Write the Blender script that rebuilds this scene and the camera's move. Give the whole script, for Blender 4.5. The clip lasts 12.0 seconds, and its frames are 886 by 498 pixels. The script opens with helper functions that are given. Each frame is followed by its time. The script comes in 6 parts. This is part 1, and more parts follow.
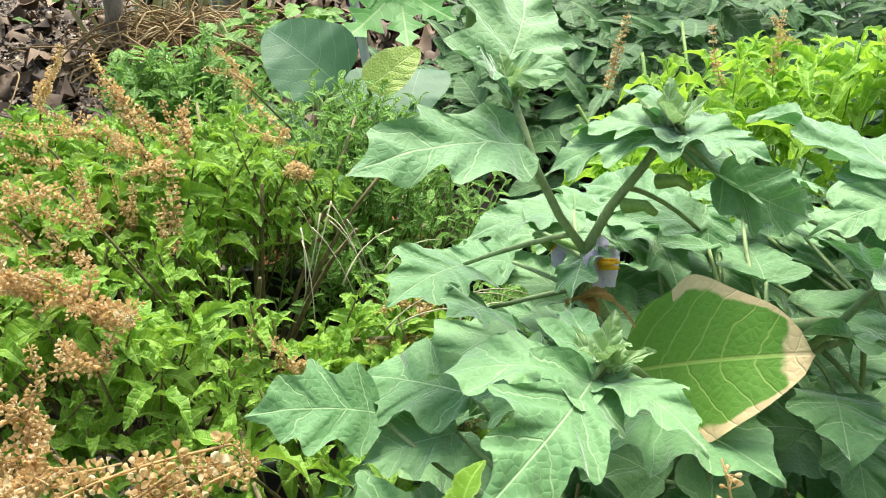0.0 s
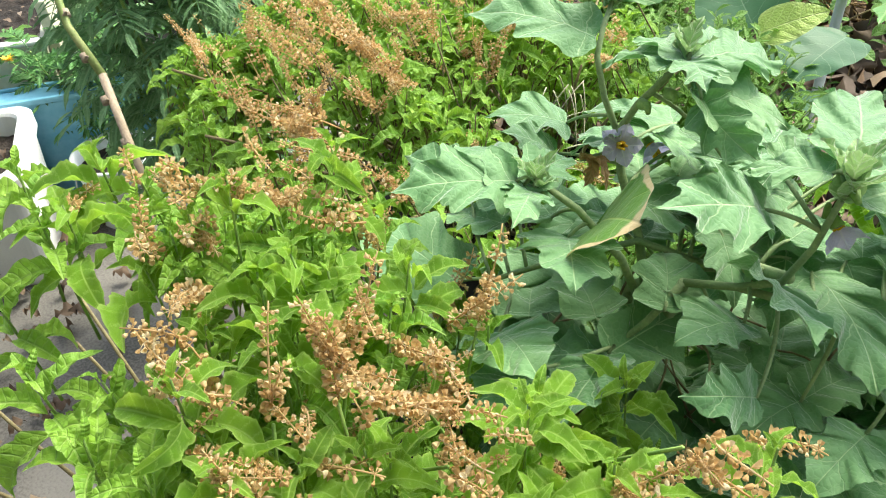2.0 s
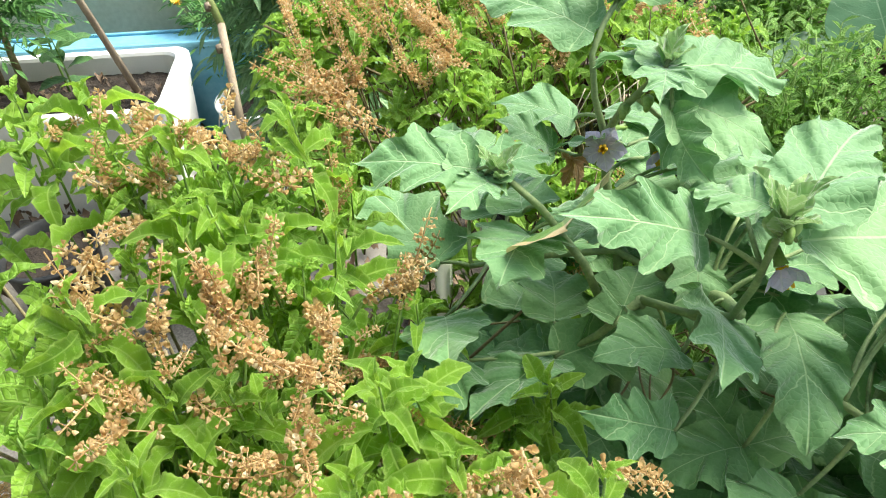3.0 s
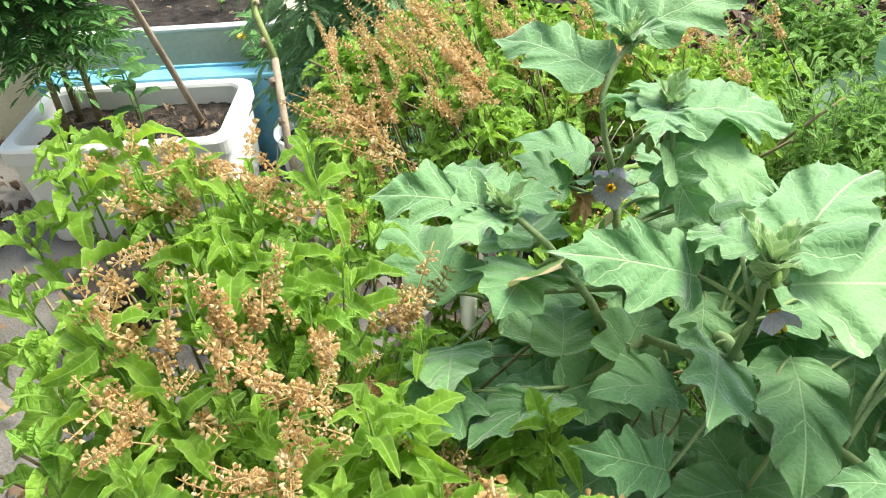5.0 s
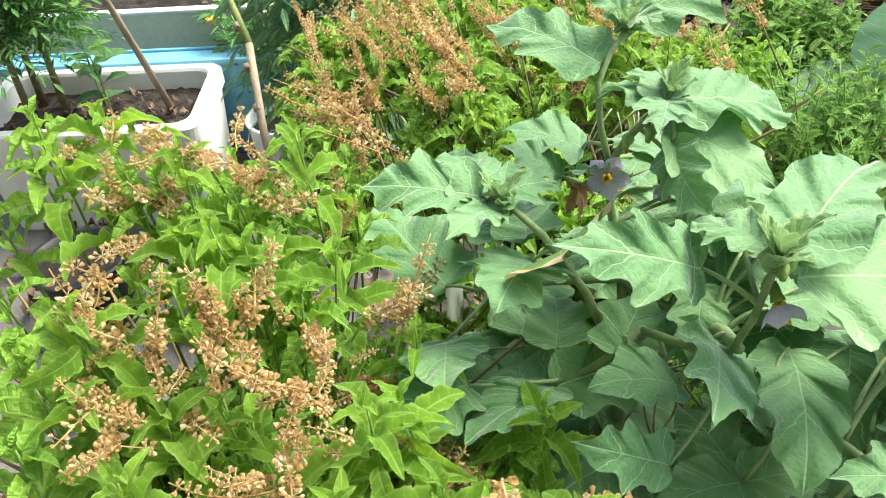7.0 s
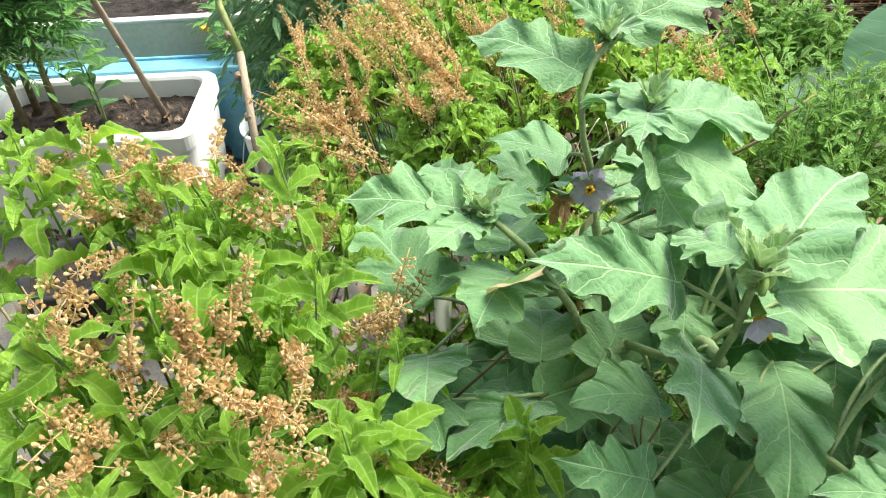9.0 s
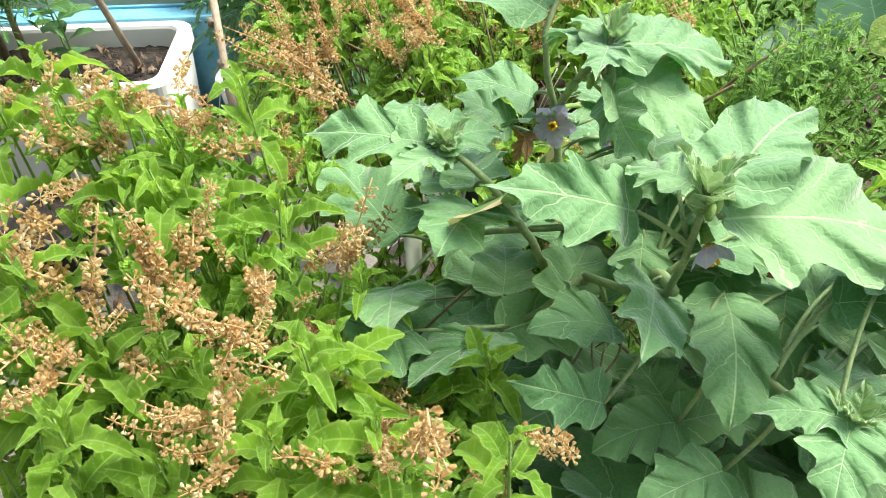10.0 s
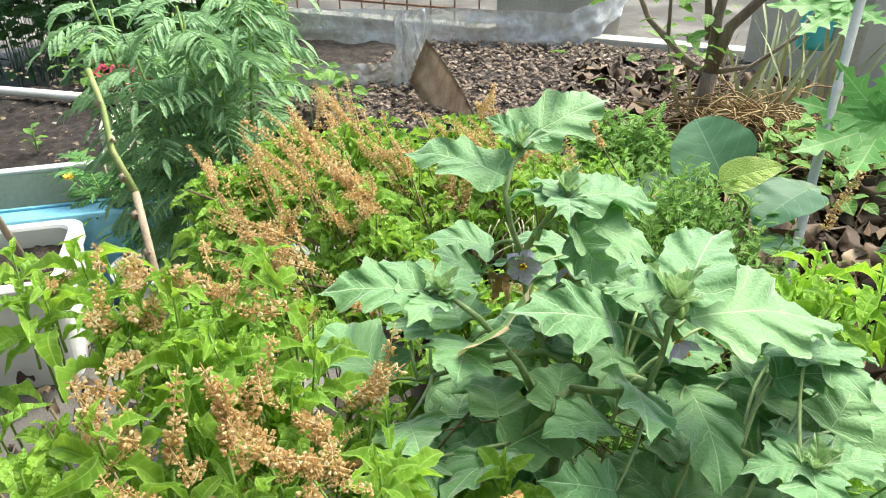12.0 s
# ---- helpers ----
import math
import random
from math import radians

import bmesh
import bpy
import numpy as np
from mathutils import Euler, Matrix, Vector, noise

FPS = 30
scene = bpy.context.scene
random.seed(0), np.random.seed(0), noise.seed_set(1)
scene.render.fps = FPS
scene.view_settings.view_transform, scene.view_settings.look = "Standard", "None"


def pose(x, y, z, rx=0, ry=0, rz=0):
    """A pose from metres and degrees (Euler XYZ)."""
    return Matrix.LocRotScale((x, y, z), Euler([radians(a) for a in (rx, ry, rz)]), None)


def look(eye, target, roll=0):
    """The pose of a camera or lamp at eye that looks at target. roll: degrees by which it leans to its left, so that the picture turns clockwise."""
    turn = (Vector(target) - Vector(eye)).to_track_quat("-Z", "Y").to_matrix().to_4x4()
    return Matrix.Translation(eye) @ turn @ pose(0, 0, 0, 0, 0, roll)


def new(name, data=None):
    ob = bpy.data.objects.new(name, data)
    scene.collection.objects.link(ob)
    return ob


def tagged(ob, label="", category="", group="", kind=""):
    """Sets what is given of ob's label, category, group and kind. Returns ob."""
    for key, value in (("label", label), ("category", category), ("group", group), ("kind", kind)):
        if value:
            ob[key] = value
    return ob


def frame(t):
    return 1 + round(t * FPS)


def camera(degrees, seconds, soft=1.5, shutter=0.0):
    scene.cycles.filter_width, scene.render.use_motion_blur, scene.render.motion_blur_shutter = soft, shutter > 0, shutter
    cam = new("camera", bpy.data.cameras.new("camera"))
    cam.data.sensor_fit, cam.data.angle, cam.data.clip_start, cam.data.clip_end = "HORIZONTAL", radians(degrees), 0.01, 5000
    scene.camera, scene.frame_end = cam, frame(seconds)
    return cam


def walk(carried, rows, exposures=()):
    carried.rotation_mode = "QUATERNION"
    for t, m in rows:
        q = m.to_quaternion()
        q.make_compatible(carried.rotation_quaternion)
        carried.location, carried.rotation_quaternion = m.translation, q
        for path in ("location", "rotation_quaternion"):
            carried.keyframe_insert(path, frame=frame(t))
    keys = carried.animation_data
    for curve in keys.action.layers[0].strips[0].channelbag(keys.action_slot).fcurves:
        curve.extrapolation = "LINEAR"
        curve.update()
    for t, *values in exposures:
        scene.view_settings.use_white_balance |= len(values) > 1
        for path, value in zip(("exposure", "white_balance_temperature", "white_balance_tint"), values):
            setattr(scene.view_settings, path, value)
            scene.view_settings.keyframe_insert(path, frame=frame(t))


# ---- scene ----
cam = camera(61.9, 12.0, 1.1)
PATH = [
    (0, (-0.265, -0.278, 1.474), (0.521, 1.145, 0.309), 1.9),
    (0.3, (-0.197, -0.293, 1.483), (0.318, 1.147, 0.195), -1.2),
    (0.5, (-0.168, -0.326, 1.476), (0.22, 1.147, 0.179), 2.6),
    (1, (-0.083, -0.398, 1.494), (-0.143, 1.07, 0.137), 1.0),
    (1.5, (-0.044, -0.484, 1.509), (-0.303, 1.025, 0.223), 1.8),
    (2, (0.031, -0.54, 1.535), (-0.468, 0.894, 0.234), -0.9),
    (2.5, (0.131, -0.504, 1.549), (-0.595, 0.818, 0.235), -3.6),
    (3, (0.17, -0.478, 1.538), (-0.673, 0.748, 0.201), -1.9),
    (3.2, (0.182, -0.469, 1.547), (-0.686, 0.73, 0.201), -1.8),
    (4.8, (0.212, -0.467, 1.549), (-0.776, 0.728, 0.285), -3.4),
    (5, (0.211, -0.464, 1.55), (-0.792, 0.712, 0.281), -4.1),
    (5.5, (0.202, -0.461, 1.553), (-0.78, 0.727, 0.279), -3.8),
    (6, (0.184, -0.469, 1.545), (-0.745, 0.744, 0.256), -2.1),
    (6.5, (0.186, -0.467, 1.543), (-0.741, 0.744, 0.249), -2.3),
    (8.5, (0.189, -0.456, 1.554), (-0.727, 0.747, 0.245), -2.3),
    (9, (0.194, -0.451, 1.546), (-0.734, 0.764, 0.257), -2.6),
    (9.5, (0.2, -0.461, 1.532), (-0.686, 0.727, 0.188), -2.0),
    (10, (0.218, -0.461, 1.536), (-0.631, 0.725, 0.168), -1.0),
    (10.5, (0.22, -0.503, 1.57), (-0.523, 0.774, 0.222), 1.3),
    (11, (0.183, -0.567, 1.586), (-0.5, 0.786, 0.28), 1.6),
    (11.5, (0.166, -0.599, 1.578), (-0.531, 0.941, 0.51), 0.3),
    (12, (0.17, -0.593, 1.577), (-0.511, 0.994, 0.569), -0.1),
]
walk(cam, [(t, look(eye, target, roll)) for t, eye, target, roll in PATH], [(0.0, 1.68, 6700, 2.5), (12.0, 1.68, 6700, 2.5)])

# ---- light ----
SUN_ELEVATION, SUN_TURN = 56.0, 25.0
world = bpy.data.worlds.new("sky")
scene.world = world
world.use_nodes = True
wn = world.node_tree.nodes
sky = wn.new("ShaderNodeTexSky")
sky.sky_type, sky.sun_disc = "NISHITA", False
sky.sun_elevation, sky.sun_rotation = radians(SUN_ELEVATION), radians(SUN_TURN)
sky.air_density, sky.dust_density, sky.ozone_density = 1.0, 3.0, 1.0
wn["Background"].inputs[1].default_value = 0.118
world.node_tree.links.new(sky.outputs[0], wn["Background"].inputs[0])
sun_data = bpy.data.lights.new("sun", "SUN")
sun_data.energy, sun_data.angle, sun_data.color = 2.4, radians(38), (1.0, 0.96, 0.88)
sun = new("sun", sun_data)
sun.matrix_world = look((3 * math.sin(radians(SUN_TURN)) * math.cos(radians(SUN_ELEVATION)),
                         3 * math.cos(radians(SUN_TURN)) * math.cos(radians(SUN_ELEVATION)),
                         3 * math.sin(radians(SUN_ELEVATION))), (0, 0, 0))


# ---- materials ----
def shader(name):
    mat = bpy.data.materials.new(name)
    mat.use_nodes = True
    tree = mat.node_tree
    return mat, tree, tree.nodes["Principled BSDF"]


def node(tree, kind, links=None, attribute="", feature="", **values):
    made = tree.nodes.new(kind)
    if attribute:
        made.attribute_name = attribute
    if feature:
        made.feature = feature
    for key, value in values.items():
        made.inputs[int(key[1:])].default_value = value
    for slot, source in (links or {}).items():
        tree.links.new(source, made.inputs[slot])
    return made


def math_node(tree, op, a, b=0.0, c=0.0):
    made = tree.nodes.new("ShaderNodeMath")
    made.operation = op
    for slot, value in enumerate((a, b, c)):
        if isinstance(value, (int, float)):
            made.inputs[slot].default_value = value
        else:
            tree.links.new(value, made.inputs[slot])
    return made.outputs[0]


def mix(tree, factor, a, b):
    made = tree.nodes.new("ShaderNodeMix")
    made.data_type = "RGBA"
    for slot, value in ((0, factor), (6, a), (7, b)):
        if isinstance(value, (int, float)):
            made.inputs[slot].default_value = value
        elif isinstance(value, tuple):
            made.inputs[slot].default_value = (*value, 1)
        else:
            tree.links.new(value, made.inputs[slot])
    return made.outputs[2]


def step(tree, value, low, high):
    made = tree.nodes.new("ShaderNodeMapRange")
    made.interpolation_type = "SMOOTHSTEP"
    tree.links.new(value, made.inputs[0])
    made.inputs[1].default_value, made.inputs[2].default_value = low, high
    return made.outputs[0]


def leaf_material(name, dark, light, vein, veins=7, slant=0.9, vein_width=0.012, through_it=0.3, sheen=0.0, rough=0.5, blotch=None, edge=None, glow=None, margin_amount=0.45, net_amount=0.10, relief=0.003):
    """A leaf: two greens by piece and by patch, midrib and side veins, light through the blade."""
    mat, tree, bsdf = shader(name)
    attr = node(tree, "ShaderNodeAttribute", attribute="leaf")
    xyz = node(tree, "ShaderNodeSeparateXYZ", {0: attr.outputs["Vector"]})
    u, w, r = xyz.outputs
    info = node(tree, "ShaderNodeObjectInfo")
    own = math_node(tree, "FRACT", math_node(tree, "ADD", r, info.outputs["Random"]))
    coord = node(tree, "ShaderNodeTexCoord")
    patch = node(tree, "ShaderNodeTexNoise", {0: coord.outputs["Object"]}, i2=45.0, i3=3.0)
    fine = node(tree, "ShaderNodeTexNoise", {0: coord.outputs["Object"]}, i2=420.0, i3=2.0)
    blend = math_node(tree, "ADD", math_node(tree, "MULTIPLY", own, 0.65), math_node(tree, "MULTIPLY", patch.outputs[0], 0.5))
    colour = mix(tree, math_node(tree, "SUBTRACT", blend, 0.1), dark, light)
    colour = mix(tree, math_node(tree, "MULTIPLY", step(tree, fine.outputs[0], 0.5, 0.75), 0.25), colour, light)
    side = math_node(tree, "ABSOLUTE", w)
    mid = math_node(tree, "SUBTRACT", 1.0, step(tree, side, vein_width * 0.4, vein_width * 1.5))
    bowed = math_node(tree, "ADD", math_node(tree, "MULTIPLY", side, slant * 0.55), math_node(tree, "MULTIPLY", math_node(tree, "MULTIPLY", side, side), slant * 1.4))
    wander = math_node(tree, "MULTIPLY", math_node(tree, "SUBTRACT", patch.outputs[0], 0.5), 0.12)
    run = math_node(tree, "MULTIPLY", math_node(tree, "ADD", math_node(tree, "SUBTRACT", u, bowed), wander), float(veins))
    saw = math_node(tree, "ABSOLUTE", math_node(tree, "SUBTRACT", math_node(tree, "FRACT", run), 0.5))
    ribs = math_node(tree, "SUBTRACT", 1.0, step(tree, saw, vein_width * veins * 0.12, vein_width * veins * 0.95))
    network = node(tree, "ShaderNodeTexVoronoi", {0: coord.outputs["Object"]}, feature="DISTANCE_TO_EDGE", i2=190.0)
    net = math_node(tree, "SUBTRACT", 1.0, step(tree, network.outputs[0], 0.0, 0.12))
    lines = math_node(tree, "MAXIMUM", mid, math_node(tree, "MULTIPLY", ribs, 0.85))
    lines = math_node(tree, "MAXIMUM", lines, math_node(tree, "MULTIPLY", net, net_amount))
    colour = mix(tree, math_node(tree, "MULTIPLY", lines, 0.75), colour, vein)
    margin = node(tree, "ShaderNodeAttribute", attribute="edge")
    colour = mix(tree, math_node(tree, "MULTIPLY", step(tree, margin.outputs["Fac"], 0.72, 1.0), margin_amount), colour, vein)
    if blotch:
        spots = node(tree, "ShaderNodeTexNoise", {0: coord.outputs["Object"]}, i2=28.0, i3=5.0)
        colour = mix(tree, step(tree, spots.outputs[0], 0.64, 0.72), colour, blotch)
    if edge:
        rim = node(tree, "ShaderNodeAttribute", attribute="rim")
        rag = node(tree, "ShaderNodeTexNoise", {0: coord.outputs["Object"]}, i2=60.0, i3=3.0)
        near = math_node(tree, "ADD", rim.outputs["Fac"], math_node(tree, "MULTIPLY", math_node(tree, "SUBTRACT", rag.outputs[0], 0.5), 0.25))
        colour = mix(tree, step(tree, near, 0.80, 0.86), colour, edge)
    tree.links.new(colour, bsdf.inputs["Base Color"])
    bsdf.inputs["Roughness"].default_value = rough
    bsdf.inputs["Specular IOR Level"].default_value = 0.35
    bsdf.inputs["Sheen Weight"].default_value = sheen
    bsdf.inputs["Sheen Roughness"].default_value = 0.4
    domes = math_node(tree, "ADD", math_node(tree, "MULTIPLY", network.outputs[0], 0.8), math_node(tree, "MULTIPLY", saw, 0.8))
    height = math_node(tree, "SUBTRACT", math_node(tree, "ADD", math_node(tree, "MULTIPLY", patch.outputs[0], 0.5), domes), math_node(tree, "MULTIPLY", lines, 0.5))
    bump = node(tree, "ShaderNodeBump", {"Height": height}, i0=0.7)
    bump.inputs["Distance"].default_value = relief
    tree.links.new(bump.outputs[0], bsdf.inputs["Normal"])
    clear = node(tree, "ShaderNodeBsdfTranslucent", {0: mix(tree, 0.5, colour, glow or light)})
    both = node(tree, "ShaderNodeMixShader", {1: bsdf.outputs[0], 2: clear.outputs[0]}, i0=through_it)
    tree.links.new(both.outputs[0], tree.nodes["Material Output"].inputs[0])
    return mat


def plain_material(name, one, two, scale=20.0, rough=0.8, bump=0.3, distance=0.004, fine=None, metallic=0.0, stretch=None, spec=0.4, detail=6.0):
    """A surface of two colours at two scales, with relief."""
    mat, tree, bsdf = shader(name)
    coord = node(tree, "ShaderNodeTexCoord")
    source = coord.outputs["Object"]
    if stretch:
        source = node(tree, "ShaderNodeMapping", {0: source}, i3=stretch).outputs[0]
    broad = node(tree, "ShaderNodeTexNoise", {0: source}, i2=scale, i3=detail)
    grain = node(tree, "ShaderNodeTexNoise", {0: source}, i2=fine or scale * 9, i3=4.0)
    info = node(tree, "ShaderNodeObjectInfo")
    both = math_node(tree, "ADD", math_node(tree, "MULTIPLY", broad.outputs[0], 0.6), math_node(tree, "MULTIPLY", grain.outputs[0], 0.4))
    both = math_node(tree, "ADD", both, math_node(tree, "MULTIPLY", math_node(tree, "SUBTRACT", info.outputs["Random"], 0.5), 0.12))
    tree.links.new(mix(tree, step(tree, both, 0.36, 0.64), one, two), bsdf.inputs["Base Color"])
    bsdf.inputs["Roughness"].default_value = rough
    bsdf.inputs["Metallic"].default_value = metallic
    bsdf.inputs["Specular IOR Level"].default_value = spec
    relief = node(tree, "ShaderNodeBump", {"Height": both}, i0=bump)
    relief.inputs["Distance"].default_value = distance
    tree.links.new(relief.outputs[0], bsdf.inputs["Normal"])
    return mat


def dry_material(name, one, two, three, through_it=0.0):
    """Dry plant matter whose pieces differ: by object and by the mesh's own number."""
    mat, tree, bsdf = shader(name)
    attr = node(tree, "ShaderNodeAttribute", attribute="leaf")
    xyz = node(tree, "ShaderNodeSeparateXYZ", {0: attr.outputs["Vector"]})
    info = node(tree, "ShaderNodeObjectInfo")
    own = math_node(tree, "FRACT", math_node(tree, "ADD", xyz.outputs[2], info.outputs["Random"]))
    coord = node(tree, "ShaderNodeTexCoord")
    noise_a = node(tree, "ShaderNodeTexNoise", {0: coord.outputs["Object"]}, i2=90.0, i3=4.0)
    colour = mix(tree, step(tree, own, 0.1, 0.75), one, two)
    colour = mix(tree, step(tree, own, 0.8, 1.0), colour, three)
    colour = mix(tree, math_node(tree, "MULTIPLY", noise_a.outputs[0], 0.5), colour, one)
    tree.links.new(colour, bsdf.inputs["Base Color"])
    bsdf.inputs["Roughness"].default_value = 0.75
    bump = node(tree, "ShaderNodeBump", {"Height": noise_a.outputs[0]}, i0=0.5)
    bump.inputs["Distance"].default_value = 0.002
    tree.links.new(bump.outputs[0], bsdf.inputs["Normal"])
    if through_it:
        clear = node(tree, "ShaderNodeBsdfTranslucent", {0: colour})
        both = node(tree, "ShaderNodeMixShader", {1: bsdf.outputs[0], 2: clear.outputs[0]}, i0=through_it)
        tree.links.new(both.outputs[0], tree.nodes["Material Output"].inputs[0])
    return mat


EGGPLANT_LEAF = leaf_material("eggplant_leaf", (0.072, 0.200, 0.066), (0.190, 0.352, 0.146), (0.38, 0.54, 0.28), veins=4, slant=0.0, vein_width=0.0054, through_it=0.15, sheen=0.8, rough=0.6, glow=(0.10, 0.40, 0.04), margin_amount=0.1, net_amount=0.13, relief=0.0012)
YOUNG_LEAF = leaf_material("young_leaf", (0.18, 0.34, 0.11), (0.30, 0.46, 0.18), (0.45, 0.55, 0.3), veins=4, slant=0.0, vein_width=0.012, through_it=0.3, sheen=0.6, rough=0.6)
BURNT_LEAF = leaf_material("burnt_leaf", (0.10, 0.25, 0.03), (0.17, 0.35, 0.04), (0.34, 0.46, 0.12), veins=6, vein_width=0.010, through_it=0.35, sheen=0.2, rough=0.6, edge=(0.72, 0.55, 0.32), margin_amount=0.0, net_amount=0.10, relief=0.0010)
WITHERED_LEAF = leaf_material("withered_leaf", (0.30, 0.15, 0.06), (0.45, 0.27, 0.11), (0.5, 0.34, 0.16), veins=4, slant=0.0, through_it=0.25)
BASIL_LEAF = leaf_material("basil_leaf", (0.115, 0.31, 0.012), (0.345, 0.64, 0.05), (0.58, 0.80, 0.2), veins=6, slant=0.8, vein_width=0.013, through_it=0.42, rough=0.45, sheen=0.1, glow=(0.48, 0.72, 0.06), margin_amount=0.7)
OLD_BASIL_LEAF = leaf_material("old_basil_leaf", (0.11, 0.27, 0.022), (0.33, 0.54, 0.07), (0.36, 0.54, 0.14), veins=6, slant=0.8, vein_width=0.018, through_it=0.36, rough=0.5, glow=(0.34, 0.55, 0.05))
MARIGOLD_LEAF = leaf_material("marigold_leaf", (0.04, 0.14, 0.03), (0.10, 0.26, 0.06), (0.16, 0.33, 0.1), veins=5, vein_width=0.03, through_it=0.25, rough=0.5)
TALL_LEAF = leaf_material("tall_marigold_leaf", (0.14, 0.30, 0.125), (0.27, 0.46, 0.21), (0.34, 0.52, 0.27), veins=5, vein_width=0.03, through_it=0.28, rough=0.5)
SHRUB_LEAF = leaf_material("shrub_leaf", (0.055, 0.19, 0.02), (0.20, 0.40, 0.055), (0.30, 0.45, 0.13), veins=5, vein_width=0.03, through_it=0.33, rough=0.45)
BROAD_LEAF = leaf_material("broad_leaf", (0.045, 0.135, 0.062), (0.085, 0.205, 0.092), (0.20, 0.33, 0.19), veins=5, slant=0.8, vein_width=0.006, through_it=0.25, rough=0.5, sheen=0.15, margin_amount=0.0, net_amount=0.03, relief=0.0006)
YELLOW_LEAF = leaf_material("yellowing_leaf", (0.33, 0.48, 0.09), (0.46, 0.60, 0.15), (0.6, 0.68, 0.3), veins=6, vein_width=0.01, through_it=0.35, rough=0.5)
PAPAYA_LEAF = leaf_material("papaya_leaf", (0.12, 0.36, 0.08), (0.22, 0.50, 0.13), (0.40, 0.62, 0.25), veins=7, slant=0.7, vein_width=0.010, through_it=0.38, rough=0.45, margin_amount=0.1, net_amount=0.03, relief=0.0008)
WEED_LEAF = leaf_material("weed_leaf", (0.032, 0.10, 0.032), (0.085, 0.20, 0.055), (0.14, 0.26, 0.09), veins=6, vein_width=0.02, through_it=0.25, rough=0.5)
FAR_LEAF = leaf_material("bush_leaf", (0.06, 0.15, 0.045), (0.14, 0.28, 0.08), (0.18, 0.30, 0.11), veins=6, vein_width=0.02, through_it=0.25, rough=0.5)
PETAL = leaf_material("petal", (0.58, 0.48, 0.86), (0.74, 0.66, 0.94), (0.84, 0.78, 0.96), veins=3, vein_width=0.03, through_it=0.45, rough=0.6)
PISTIL = plain_material("pistil", (0.75, 0.42, 0.02), (0.85, 0.55, 0.04), 300, 0.5)
SEED = dry_material("seed_husk", (0.58, 0.38, 0.165), (0.84, 0.64, 0.36), (0.92, 0.83, 0.62), 0.45)
DRY_LEAF = dry_material("dry_leaf", (0.055, 0.034, 0.021), (0.18, 0.115, 0.068), (0.34, 0.25, 0.16))
PALE_TWIG = dry_material("pale_twig", (0.30, 0.28, 0.18), (0.48, 0.44, 0.30), (0.62, 0.58, 0.44))
STRAW = dry_material("straw", (0.22, 0.135, 0.055), (0.40, 0.28, 0.125), (0.54, 0.42, 0.23))
CHIP = dry_material("chip", (0.07, 0.05, 0.037), (0.20, 0.135, 0.09), (0.42, 0.33, 0.26))
GREEN_STEM = plain_material("green_stem", (0.13, 0.24, 0.05), (0.24, 0.36, 0.09), 60, 0.6)
WOODY_STEM = plain_material("woody_stem", (0.13, 0.10, 0.05), (0.24, 0.20, 0.10), 70, 0.75)
PURPLE_STEM = plain_material("eggplant_stem", (0.16, 0.23, 0.10), (0.27, 0.35, 0.16), 50, 0.65)
BARK = plain_material("bark", (0.17, 0.125, 0.095), (0.32, 0.25, 0.20), 30, 0.85, 0.8, 0.01, stretch=(1, 1, 0.3))
STYROFOAM = plain_material("styrofoam", (0.86, 0.86, 0.85), (0.76, 0.77, 0.75), 9, 0.7, 0.25, 0.002, fine=420)
SOIL = plain_material("soil", (0.018, 0.014, 0.012), (0.06, 0.046, 0.037), 22, 0.95, 0.9, 0.02, fine=160)
DARK_GROUND = plain_material("dark_ground", (0.025, 0.022, 0.018), (0.07, 0.058, 0.045), 9, 0.95, 0.8, 0.02, fine=110)
CONCRETE = plain_material("concrete", (0.07, 0.065, 0.058), (0.22, 0.205, 0.185), 2.2, 0.9, 0.4, 0.004, fine=140)
# evenly darker than CEMENT, for the blocks below the pots
DARK_CEMENT = plain_material("dark_cement", (0.07, 0.07, 0.065), (0.13, 0.13, 0.12), 8, 0.9, 0.5, 0.006, fine=90)
CEMENT = plain_material("cement", (0.30, 0.285, 0.25), (0.42, 0.40, 0.35), 4, 0.9, 0.4, 0.004, fine=90)
CREAM = plain_material("cream_board", (0.62, 0.585, 0.44), (0.74, 0.70, 0.55), 3, 0.6, 0.15, 0.002, fine=60)
BLUE = plain_material("blue_plastic", (0.12, 0.36, 0.52), (0.19, 0.45, 0.60), 6, 0.45, 0.1, 0.002)
BUCKET = plain_material("bucket_plastic", (0.62, 0.66, 0.68), (0.74, 0.77, 0.78), 8, 0.45, 0.1, 0.001)
BLACK = plain_material("black_plastic", (0.016, 0.017, 0.018), (0.035, 0.036, 0.037), 12, 0.45, 0.2, 0.002)
TERRACOTTA = plain_material("terracotta", (0.32, 0.11, 0.05), (0.44, 0.18, 0.09), 14, 0.85)
STICK = plain_material("stick_wood", (0.24, 0.185, 0.135), (0.40, 0.32, 0.24), 30, 0.8, 0.5, 0.004, stretch=(1, 1, 0.15))
STEEL = plain_material("pipe_metal", (0.44, 0.45, 0.44), (0.58, 0.59, 0.57), 12, 0.5, 0.2, 0.002)
WHITE_PIPE = plain_material("white_pipe", (0.66, 0.66, 0.62), (0.78, 0.78, 0.74), 10, 0.5, 0.1, 0.001)
WHITE_WALL = plain_material("white_wall", (0.46, 0.43, 0.37), (0.58, 0.55, 0.47), 3, 0.8)
GREY_EDGING = plain_material("grey_edging", (0.26, 0.27, 0.24), (0.36, 0.37, 0.33), 8, 0.6)
